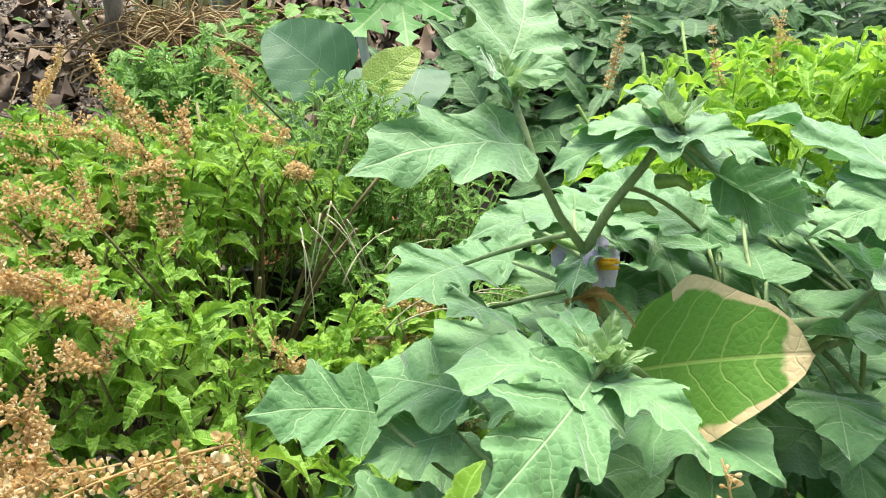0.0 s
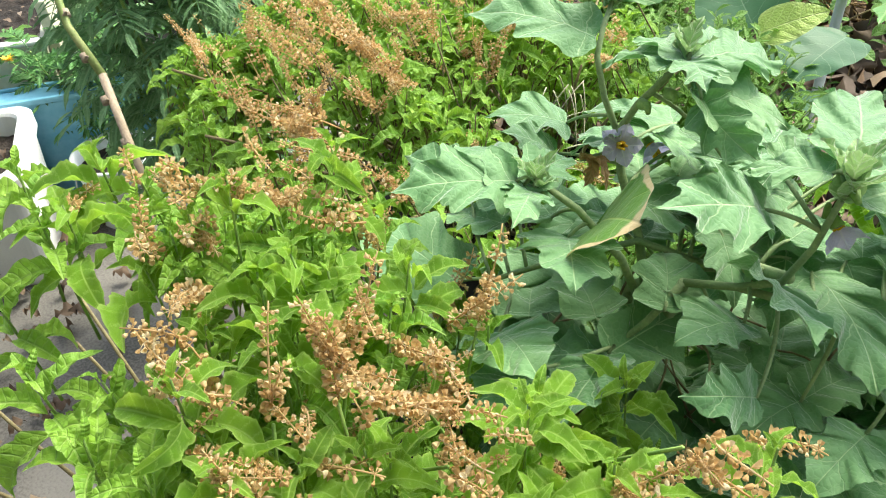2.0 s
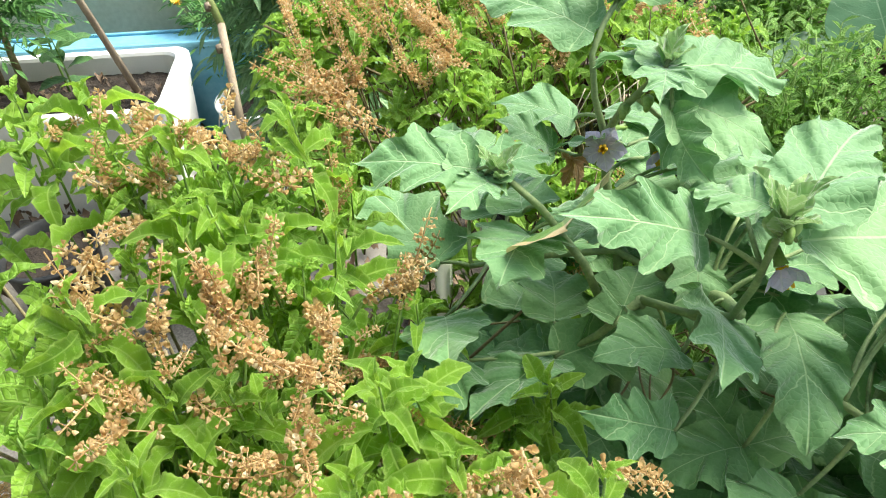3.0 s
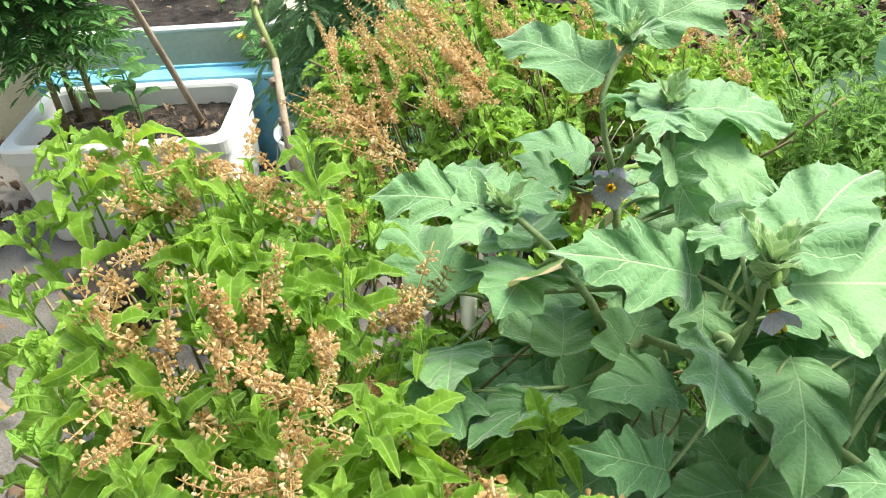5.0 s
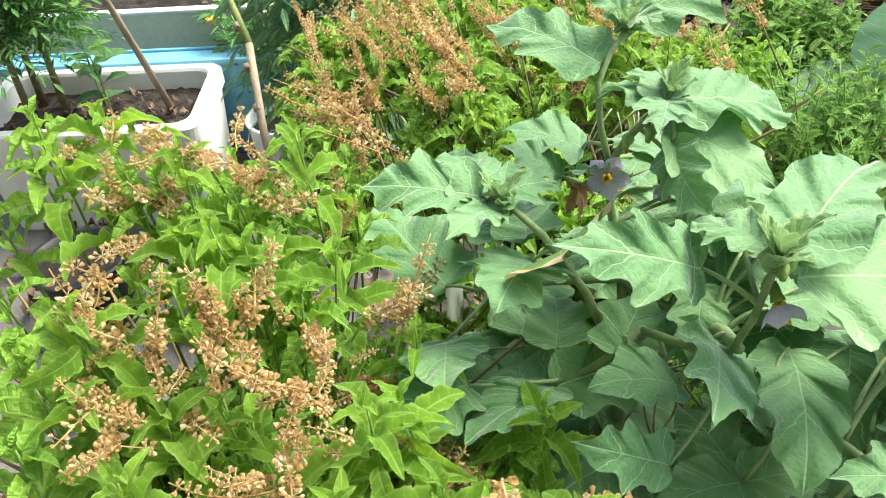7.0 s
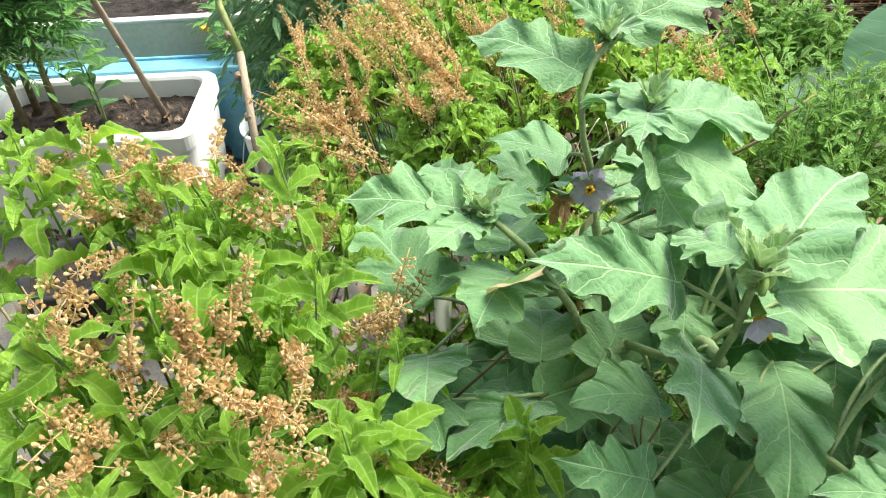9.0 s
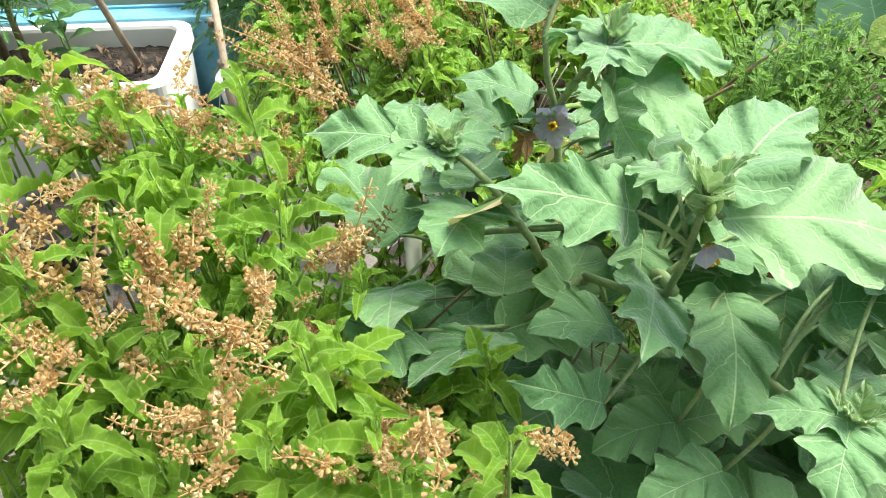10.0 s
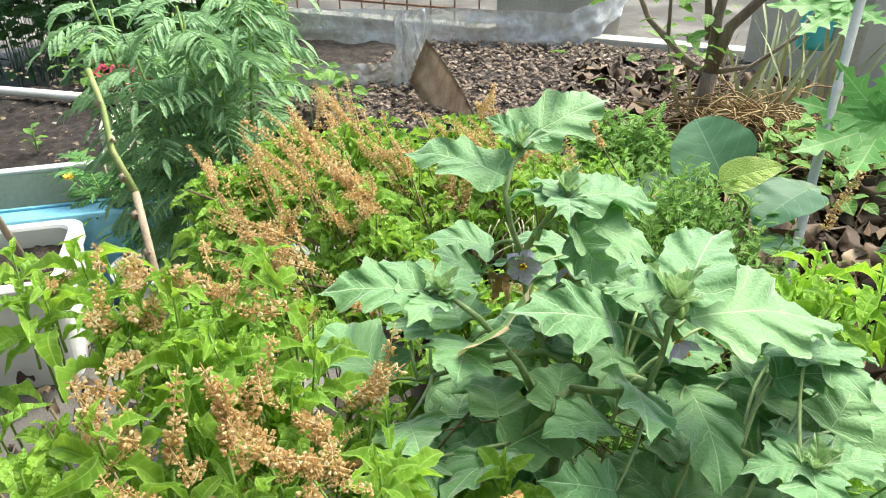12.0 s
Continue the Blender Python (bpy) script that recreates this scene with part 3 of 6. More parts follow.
add_box(bag, (0.40, 3.46, 0.70), (0.15, 0.10, 0.22), 10, 0.03)
solid("teal_bag", bag, TEAL, "teal cloth bag hanging by the post", "bag", "", True)

# unseen wall, added to keep sky light off the front and lower leaves
blocker = bmesh.new()
add_box(blocker, (0, -1.7, 2.5), (14, 0.2, 5.0))
solid("wall_house", blocker, BLOCKER_WALL, "plain dark grey-green unseen wall added to block sky light", "wall", "structure")

# pale long grass in the straw
r = random.Random(41)
GRASS = leaf_shape(lambda u, s: max(0.001, 0.022 * (1 - u) ** 0.6), 10, 2, 0.10, 0.3, 0.004)
grass = Heap()
for _ in range(38):
    x, y = r.gauss(0.25, 0.16), r.gauss(3.2, 0.16)
    a, n = r.uniform(0, 6.28), r.uniform(0.35, 0.75)
    grass.add(GRASS, aim((x, y, 0.18), (x + 0.4 * n * math.cos(a), y + 0.4 * n * math.sin(a), 0.18 + n), r.uniform(0, 90)), r.random())
tagged(part("long_grass", grass, plain_material("pale_grass", (0.36, 0.42, 0.20), (0.52, 0.52, 0.32), 10, 0.6), None), "pale long grass growing through straw", "grass", "", "stuff")

# small tree in the straw
tree = thing("small_tree", (-0.03, 2.95, 0.15), "small bare-stemmed tree with brown bark and sparse leaves", "tree")
trunk = Heap().add(tube([(0, 0, 0), (0.0, 0.01, 0.25), (0.01, 0.0, 0.42)], 0.045, 0.036, 10))
part("trunk", trunk, BARK, tree)
for pts, r0 in (([(0.01, 0, 0.40), (0.06, 0.02, 0.62), (0.20, 0.0, 0.80), (0.34, 0.02, 1.0)], 0.030),
                ([(0.01, 0, 0.40), (0.0, 0.05, 0.65), (0.03, 0.08, 0.95), (0.02, 0.1, 1.3)], 0.028),
                ([(0.0, 0, 0.40), (-0.12, 0.03, 0.47), (-0.30, 0.05, 0.62), (-0.42, 0.05, 0.85)], 0.022),
                ([(-0.02, 0.05, 0.55), (-0.06, 0.08, 0.75), (-0.10, 0.1, 1.05)], 0.020),
                ([(0.03, 0.0, 0.42), (0.18, 0.02, 0.46), (0.34, 0.05, 0.60), (0.42, 0.05, 0.78)], 0.013),
                ([(-0.2, 0.04, 0.54), (-0.22, 0.08, 0.75), (-0.30, 0.1, 0.95)], 0.010)):
    part("branch", Heap().add(tube(pts, r0, r0 * 0.5, 8)), BARK, tree)
OVATE = [leaf_shape(toothed(0.30, 3, 0.02), 8, 4, 0.08, 0.2, 0.02, 0, k) for k in range(4)]
r = random.Random(31)
leafage = Heap()
for _ in range(60):
    c = Vector((r.gauss(-0.18, 0.16), r.gauss(-0.05, 0.12), r.uniform(0.35, 0.95)))
    t = r.uniform(0, 6.28)
    leafage.add(r.choice(OVATE), aim(c, c + Vector((math.cos(t), math.sin(t), r.uniform(-0.6, 0.1))) * r.uniform(0.06, 0.11), r.uniform(-30, 30)), r.random())
part("crown", leafage, SHRUB_LEAF, tree, "sparse green leaves")


# ---- pots, boxes and tubs ----
def pot(name, place, radius, height, material, label, category, soil_at=0.85, flare=0.75, lip=0.012):
    ob = thing(name, place, label, category)
    prof = [(radius * flare, 0), (radius * (flare + 0.03), 0.01), (radius, height * 0.96), (radius + lip, height * 0.965), (radius + lip, height), (radius - 0.004, height), (radius * (flare + (1 - flare) * soil_at) - 0.006, height * soil_at * 0.8)]
    part("body", Heap().add(lathe(prof)), material, ob)
    top = bmesh.new()
    bmesh.ops.create_circle(top, cap_ends=True, segments=28, radius=radius * 0.97 - 0.004)
    bmesh.ops.subdivide_edges(top, edges=top.edges[:], cuts=1, use_grid_fill=True)
    for v in top.verts:
        v.co.z = height * soil_at + 0.006 * noise.noise(v.co * 40)
    part("soil", top, SOIL, ob, "dark soil")
    return ob


BOX_TURN, BOX_C = 38.0, (-2.017, 0.593)
box = thing("styrofoam_box", (*BOX_C, 0), "white styrofoam box filled with dark soil", "planter box", turn=BOX_TURN)
BW, BD, BH, BT = 0.73, 0.43, 0.39, 0.035
shell = bmesh.new()


def ring(w, d, z, n=6, r=0.05):
    pts = []
    for cx, cy, a0 in ((w / 2 - r, d / 2 - r, 0), (-w / 2 + r, d / 2 - r, 90), (-w / 2 + r, -d / 2 + r, 180), (w / 2 - r, -d / 2 + r, 270)):
        pts += [(cx + r * math.cos(radians(a0 + 90 * k / n)), cy + r * math.sin(radians(a0 + 90 * k / n)), z) for k in range(n + 1)]
    return [shell.verts.new(p) for p in pts]


levels = [ring(BW - 0.06, BD - 0.06, 0), ring(BW - 0.05, BD - 0.05, 0.01), ring(BW - 0.01, BD - 0.01, BH - 0.06), ring(BW + 0.012, BD + 0.012, BH - 0.055), ring(BW + 0.012, BD + 0.012, BH - 0.008), ring(BW, BD, BH), ring(BW - 2 * BT + 0.01, BD - 2 * BT + 0.01, BH), ring(BW - 2 * BT, BD - 2 * BT, BH - 0.01), ring(BW - 2 * BT - 0.02, BD - 2 * BT - 0.02, 0.05)]
for one, two in zip(levels, levels[1:]):
    for k in range(len(one)):
        n = (k + 1) % len(one)
        shell.faces.new((one[k], one[n], two[n], two[k]))
shell.faces.new(levels[0])
part("shell", shell, STYROFOAM, box)
box_soil = bmesh.new()
bmesh.ops.create_grid(box_soil, x_segments=40, y_segments=30, size=0.5)
for v in box_soil.verts:
    x, y = v.co.x * (BW - 2 * BT - 0.004), v.co.y * (BD - 2 * BT - 0.004)
    v.co = (x, y, BH - 0.075 + 0.012 * noise.noise(Vector((x * 14, y * 14, 0))) + 0.008 * noise.noise(Vector((x * 50, y * 50, 0))))
part("soil", box_soil, SOIL, box, "dark moist soil")

ux, uy = frame_axes(BOX_TURN)


def in_box(a, b, z=0.0):
    return Vector((BOX_C[0], BOX_C[1], z)) + ux * a + uy * b


tub = bmesh.new()
add_box(tub, (0, 0, 0.195), (1.36, 0.10, 0.39), 0, 0.02)
blue_tub = thing("blue_tub", in_box(0.25, 0.285), "narrow lidded blue plastic trough behind a white box", "trough", turn=BOX_TURN)
part("body", tub, BLUE, blue_tub)
for y in (-0.05, 0.05):
    part("rim", add_box(bmesh.new(), (0, y, 0.386), (1.38, 0.016, 0.02), 0, 0.006), BLUE, blue_tub)

stick = Heap().add(tube([(-1.858, 0.758, 0.28), (-1.828, 0.672, 0.578), (-1.762, 0.583, 0.811), (-1.69, 0.486, 1.055)], 0.0125, 0.009, 8))
tagged(part("garden_stick", stick, STICK, None), "weathered wooden stick leaning out of a planter box", "stick")

BUCKET_AT = (-1.63, 1.02)
bucket = pot("bucket", (*BUCKET_AT, 0.0), 0.126, 0.24, BUCKET, "pale plastic bucket of dark soil on the ground", "bucket", 0.80, 0.84, 0.007)
wire = Heap().add(tube([(0.13, 0, 0.21), (0.14, -0.05, 0.16), (0.10, -0.11, 0.10), (0.0, -0.145, 0.08), (-0.10, -0.11, 0.10), (-0.14, -0.05, 0.16), (-0.13, 0, 0.21)], 0.0025, 0.0025, 6))
part("handle", wire, STEEL, bucket, "thin wire handle")

STALK_AT = Vector((-0.76, 0.27, 0.0))
stalk = thing("cut_stalk", STALK_AT, "tall cut green stalk browning towards its foot", "plant stalk")
low, top_end = Vector((-0.834, 0.315, 0.80)) - STALK_AT, Vector((-1.109, 0.512, 1.125)) - STALK_AT
bend_at = low.lerp(top_end, 0.42) + Vector((0.016, 0.004, -0.014))
part("stem", Heap().add(tube([bend_at, low.lerp(top_end, 0.6) + Vector((-0.008, 0, -0.004)), low.lerp(top_end, 0.8) + Vector((0.006, 0, 0.004)), top_end], 0.0078, 0.0056, 9)), plain_material("stalk_skin", (0.20, 0.26, 0.08), (0.34, 0.36, 0.15), 25, 0.6), stalk)
part("lower_stem", Heap().add(tube([(0, 0, 0), (-0.01, 0.005, 0.5), low, bend_at], 0.0085, 0.0076, 9)), STICK, stalk, "brown woody lower stem")
for t in (0.12, 0.3, 0.48, 0.66, 0.84):
    c = low.lerp(top_end, t) + Vector((0, 0, -0.01 * (1 - abs(t - 0.4))))
    way = (top_end - low).normalized()
    part("knot", Heap().add(tube([c - way * 0.007, c, c + way * 0.007], 0.009, 0.0085, 9)).add(tube([c, c + Vector((0.014, -0.008, 0.008))], 0.004, 0.002)), STICK, stalk)

pot("black_pot", (-0.16, 0.42, 0.45), 0.17, 0.38, BLACK, "black plastic pot holding a seeding basil bush", "plant pot", 0.85, 0.8)
prop = bmesh.new()
add_box(prop, (-0.16, 0.42, 0.225), (0.4, 0.36, 0.45), 10, 0.012)
solid("cement_block", prop, DARK_CEMENT, "dark cement block under a black pot", "block")
pot("black_pot", (-1.56, 0.16, 0.0), 0.125, 0.24, BLACK, "black plastic pot on the concrete by the white box", "plant pot", 0.85, 0.8)
pot("clay_pot", (0.06, 0.62, 0.45), 0.12, 0.33, TERRACOTTA, "worn terracotta pot among shrubs", "plant pot", 0.85, 0.75, 0.014)
prop = bmesh.new()
add_box(prop, (0.1, 0.66, 0.225), (0.36, 0.34, 0.448), 25, 0.012)
solid("cement_block", prop, DARK_CEMENT, "dark cement block under a terracotta pot", "block")
pot("black_pot", (0.06, -0.02, 0.35), 0.17, 0.36, BLACK, "black plastic pot under an eggplant", "plant pot", 0.85, 0.8)
prop = bmesh.new()
add_box(prop, (0.06, -0.02, 0.175), (0.4, 0.36, 0.35), 0, 0.012)
solid("cement_block", prop, DARK_CEMENT, "dark cement block under an eggplant pot", "block")
pot("black_pot", (-0.2, -0.28, 0.4), 0.16, 0.34, BLACK, "black plastic pot under the bright basil bush", "plant pot", 0.85, 0.8)
prop = bmesh.new()
add_box(prop, (-0.2, -0.28, 0.2), (0.38, 0.36, 0.40), 15, 0.012)
solid("cement_block", prop, DARK_CEMENT, "dark cement block under a basil pot", "block")
pot("black_pot", (0.5, 0.28, 0.4), 0.15, 0.34, BLACK, "black plastic pot with a young basil", "plant pot", 0.85, 0.8)
prop = bmesh.new()
add_box(prop, (0.5, 0.28, 0.2), (0.36, 0.34, 0.40), -10, 0.012)
solid("cement_block", prop, DARK_CEMENT, "dark cement block under a young basil", "block")


# ---- eggplant ----
eggplant = thing("eggplant", (0.06, -0.02, 0.65), "flowering eggplant with grey-green lobed leaves", "eggplant plant")
EGG = Vector((0.06, -0.02, 0.65))
eggs = [0]
SHOOTS = []


def eggplant_leaf(base, tip, width, up=(0, 0, 1), arch=0.07, depth=0.34, fold=0.12, material=None, stem=None):
    """One lobed blade from base to tip, its face towards up, with its stalk running back to the nearest branch."""
    eggs[0] += 1
    if Vector(base).z > 1.18:
        width, depth = width * 0.92, depth + 0.06
    heap = Heap().add(eggplant_blade(width, depth, eggs[0], 12, arch, fold), aim(Vector(base) - EGG, Vector(tip) - EGG, 0, up), random.Random(eggs[0]).random())
    blade = part("leaf", heap, material or EGGPLANT_LEAF, eggplant)
    near = min(SHOOTS, key=lambda p: (p - Vector(base)).length)
    if stem is None and Vector(base).z > 1.05 and 0.008 < (near - Vector(base)).length < 0.16:
        stem = near
    if stem is not None:
        part("leaf_stalk", Heap().add(tube(bent(Vector(stem) - EGG, Vector(base) - EGG, 0.004, 0.05), 0.0020, 0.0014)), PURPLE_STEM, eggplant)
    return blade


def eggplant_branch(points, r0, r1):
    pts = [Vector(p) - EGG for p in points]
    SHOOTS.extend(Vector(a).lerp(Vector(c), k / 4) for a, c in zip(points, points[1:]) for k in range(5))
    part("branch", Heap().add(tube(pts, r0, r1, 9)), PURPLE_STEM, eggplant)


FORK, CROWN = (0.072, -0.068, 1.125), (-0.004, 0.010, 1.205)
SHOOT_LEFT, SHOOT_TOP, SHOOT_RIGHT, SHOOT_PEAK, SHOOT_LOW = (-0.053, -0.074, 1.203), (0.037, 0.003, 1.285), (0.150, -0.101, 1.264), (-0.029, 0.071, 1.293), (0.274, -0.10, 1.137)
eggplant_branch([(0.06, -0.02, 0.64), (0.055, -0.03, 0.85), (0.06, -0.05, 1.02), FORK], 0.008, 0.005)
eggplant_branch([(0.06, -0.05, 1.04), (0.02, -0.06, 1.13), (-0.02, -0.065, 1.175), SHOOT_LEFT], 0.004, 0.0026)
eggplant_branch([(0.06, -0.05, 1.03), (0.03, -0.015, 1.12), (0.005, 0.003, 1.17), CROWN], 0.0042, 0.0036)
eggplant_branch([CROWN, (-0.02, 0.02, 1.23), (-0.032, 0.033, 1.259), (-0.032, 0.05, 1.278), SHOOT_PEAK], 0.0030, 0.0021)
eggplant_branch([CROWN, (0.008, 0.008, 1.235), (0.025, 0.004, 1.262), SHOOT_TOP], 0.0034, 0.0025)
eggplant_branch([FORK, (0.11, -0.078, 1.14), (0.138, -0.08, 1.155), (0.146, -0.092, 1.20), SHOOT_RIGHT], 0.0036, 0.0022)
eggplant_branch([(0.11, -0.078, 1.14), (0.17, -0.075, 1.13), (0.24, -0.085, 1.115), SHOOT_LOW], 0.0034, 0.0025)
eggplant_branch([FORK, (0.05, -0.085, 1.09), (0.03, -0.10, 1.07)], 0.004, 0.0025)
eggplant_branch([(0.05, 0.02, 0.92), (0.03, 0.07, 0.98), (0.07, 0.02, 1.07), (0.125, -0.045, 1.135), (0.142, -0.08, 1.16)], 0.0075, 0.0045)
eggplant_branch([(0.09, -0.01, 1.10), (0.03, -0.02, 1.12), (-0.03, -0.04, 1.10), (-0.09, -0.055, 1.07)], 0.0036, 0.0024)
eggplant_leaf((-0.033, 0.079, 1.296), (-0.063, 0.058, 1.325), 0.48, (0.8, -0.3, 0.6))
eggplant_leaf((-0.033, 0.079, 1.296), (0.036, 0.162, 1.328), 0.42, (0.1, -0.4, 0.9))
eggplant_leaf((-0.033, 0.079, 1.296), (0.004, 0.061, 1.310), 0.42, (-0.4, -0.3, 0.9))
eggplant_leaf((-0.036, 0.043, 1.271), (-0.150, 0.045, 1.280), 0.36, (0.3, -0.3, 0.9))
eggplant_leaf((0.039, -0.008, 1.285), (0.054, -0.060, 1.290), 0.42, (-0.1, 0.1, 1.0))
eggplant_leaf((0.039, -0.008, 1.285), (0.110, 0.076, 1.256), 0.36, (0.3, 0.0, 0.9))
eggplant_leaf((0.044, -0.017, 1.268), (0.125, 0.008, 1.236), 0.50, (0.4, -0.2, 0.9))
eggplant_leaf((0.039, -0.008, 1.285), (-0.032, 0.035, 1.254), 0.40, (-0.3, 0.2, 0.9))
eggplant_leaf((0.039, -0.008, 1.285), (-0.006, 0.043, 1.276), 0.42, (-0.0, 0.1, 1.0))
eggplant_leaf((-0.056, 0.070, 1.171), (-0.127, 0.041, 1.184), 0.48, (0.2, 0.0, 1.0))
eggplant_leaf((-0.057, 0.033, 1.160), (-0.103, 0.006, 1.193), 0.50, (0.5, 0.1, 0.8))
eggplant_leaf((0.108, -0.092, 1.225), (0.037, -0.166, 1.266), 0.34, (0.6, -0.1, 0.8))
eggplant_leaf((-0.068, -0.082, 1.204), (-0.159, -0.125, 1.206), 0.38, (0.1, -0.3, 0.9))
eggplant_leaf((-0.055, -0.080, 1.197), (-0.054, -0.147, 1.215), 0.34, (0.1, 0.3, 1.0))
eggplant_leaf((-0.062, -0.081, 1.201), (-0.035, -0.016, 1.194), 0.39, (0.2, 0.0, 1.0))
eggplant_leaf((-0.062, -0.081, 1.201), (-0.136, -0.032, 1.196), 0.44, (0.1, 0.2, 1.0))
eggplant_leaf((-0.122, -0.057, 1.060), (-0.234, -0.027, 1.093), 0.44, (0.3, -0.1, 1.0))
eggplant_leaf((-0.024, -0.073, 1.152), (-0.004, -0.158, 1.180), 0.48, (-0.1, 0.3, 1.0))
eggplant_leaf((0.140, -0.091, 1.261), (0.086, -0.071, 1.241), 0.44, (-0.4, -0.0, 0.9))
eggplant_leaf((0.156, -0.091, 1.260), (0.170, 0.054, 1.252), 0.29, (0.1, 0.0, 1.0))
eggplant_leaf((0.159, -0.090, 1.242), (0.284, 0.030, 1.190), 0.33, (0.2, -0.2, 1.0))
eggplant_leaf((0.054, -0.026, 1.264), (0.101, -0.065, 1.243), 0.42, (-0.5, -0.6, 0.6))
eggplant_leaf((0.113, -0.035, 1.229), (0.146, -0.005, 1.231), 0.50, (0.0, -0.1, 1.0))
eggplant_leaf((0.122, -0.062, 1.142), (0.155, -0.165, 1.180), 0.34, (0.4, 0.4, 0.8))
eggplant_leaf((0.168, -0.029, 1.129), (0.213, -0.133, 1.120), 0.33, (0.1, -0.1, 1.0), depth=0.22)
eggplant_leaf((0.117, -0.108, 1.132), (0.069, -0.153, 1.145), 0.45, (0.1, 0.2, 1.0), depth=0.22)
eggplant_leaf((0.025, -0.113, 1.071), (0.002, -0.207, 1.092), 0.34, (-0.2, 0.3, 0.9), depth=0.22)
eggplant_leaf((0.025, -0.113, 1.071), (0.091, -0.036, 1.078), 0.34, (0.3, -0.3, 0.9), depth=0.22)
eggplant_leaf((-0.061, -0.142, 1.098), (-0.016, -0.207, 1.134), 0.43, (-0.4, 0.2, 0.9), depth=0.22)
eggplant_leaf((-0.028, -0.161, 1.084), (-0.040, -0.235, 1.095), 0.50, (0.1, 0.1, 1.0), depth=0.22)
eggplant_leaf((0.133, -0.154, 1.106), (0.080, -0.195, 1.136), 0.35, (0.5, -0.4, 0.7))
eggplant_leaf((-0.138, 0.036, 1.097), (-0.220, 0.061, 1.111), 0.42, (-0.1, -0.3, 0.9))
eggplant_leaf((-0.082, 0.008, 1.115), (-0.134, 0.084, 1.090), 0.42, (-0.3, 0.1, 0.9))
eggplant_leaf((-0.096, 0.001, 1.092), (-0.160, 0.017, 1.079), 0.50, (-0.2, 0.1, 1.0))
eggplant_leaf((-0.042, -0.051, 1.152), (-0.080, 0.021, 1.129), 0.43, (-0.4, 0.1, 0.9))
eggplant_leaf((0.009, 0.021, 1.194), (-0.038, -0.020, 1.200), 0.39, (-0.3, 0.5, 0.8))
eggplant_leaf((0.133, 0.040, 1.185), (0.110, 0.004, 1.160), 0.50, (-0.5, -0.3, 0.8))
eggplant_leaf((0.275, -0.093, 1.130), (0.259, -0.015, 1.110), 0.42)
eggplant_leaf((0.275, -0.093, 1.130), (0.330, -0.060, 1.135), 0.38)
eggplant_leaf((0.273, -0.104, 1.140), (0.219, -0.131, 1.140), 0.39)
eggplant_leaf((0.273, -0.104, 1.140), (0.280, -0.170, 1.135), 0.42)
eggplant_leaf((0.301, -0.012, 1.090), (0.344, 0.099, 1.100), 0.42)
eggplant_leaf((0.290, -0.030, 1.120), (0.311, 0.040, 1.148), 0.42, (0.1, -0.5, 0.8))
eggplant_leaf((0.282, 0.008, 1.100), (0.250, 0.094, 1.080), 0.39)
eggplant_leaf((0.244, 0.028, 1.080), (0.180, 0.090, 1.060), 0.40)
eggplant_leaf((0.177, -0.106, 1.060), (0.226, -0.055, 1.054), 0.42, depth=0.22)
eggplant_leaf((0.169, -0.093, 1.050), (0.111, -0.049, 1.042), 0.40, depth=0.22)
eggplant_leaf((0.094, -0.070, 1.110), (0.038, -0.032, 1.108), 0.40, depth=0.22)
eggplant_leaf((0.061, -0.090, 1.110), (0.052, -0.019, 1.117), 0.42, depth=0.22)
eggplant_leaf((0.032, -0.105, 1.060), (-0.039, -0.109, 1.040), 0.42, depth=0.22)
eggplant_leaf((0.010, -0.085, 1.080), (-0.031, -0.017, 1.071), 0.42, depth=0.22)
eggplant_leaf((0.145, -0.020, 1.150), (0.195, 0.045, 1.130), 0.42)
eggplant_leaf((0.112, 0.010, 1.170), (0.121, 0.096, 1.160), 0.40)
eggplant_leaf((0.085, 0.000, 1.200), (0.060, 0.075, 1.195), 0.40)
eggplant_leaf((0.178, -0.104, 1.060), (0.133, -0.157, 1.050), 0.42, depth=0.22)
eggplant_leaf((0.219, -0.132, 1.070), (0.180, -0.190, 1.064), 0.42, depth=0.22)
# young leaves folded together at the shoot tips
for tip_at, spread, count in ((SHOOT_LEFT, 0.034, 5), (SHOOT_TOP, 0.034, 4), (SHOOT_RIGHT, 0.042, 5), (SHOOT_PEAK, 0.030, 4), (SHOOT_LOW, 0.034, 5)):
    for k in range(count):
        a = 2.4 * k + tip_at[0] * 30
        n = spread * (0.75 + 0.15 * k)
        foot = Vector(tip_at) - Vector((0, 0, 0.004 * k))
        eggplant_leaf(foot, foot + Vector((0.55 * n * math.cos(a), 0.55 * n * math.sin(a), n * (1.0 - 0.12 * k))), 0.30, (-math.cos(a), -math.sin(a), 0.5), 0.05, 0.2, 0.5, YOUNG_LEAF)
# inner leaves half hidden in the crown
r = random.Random(5)
for k in range(46):
    c = Vector((r.uniform(-0.01, 0.30), r.uniform(-0.03, 0.10), r.uniform(1.07, 1.19)))
    a, n = r.uniform(0, 6.28), r.uniform(0.06, 0.10)
    eggplant_leaf(c, c + Vector((math.cos(a) * n, math.sin(a) * n, r.uniform(-0.04, 0.01))), r.uniform(0.36, 0.44), (r.uniform(-0.3, 0.3), r.uniform(-0.3, 0.3), 1))
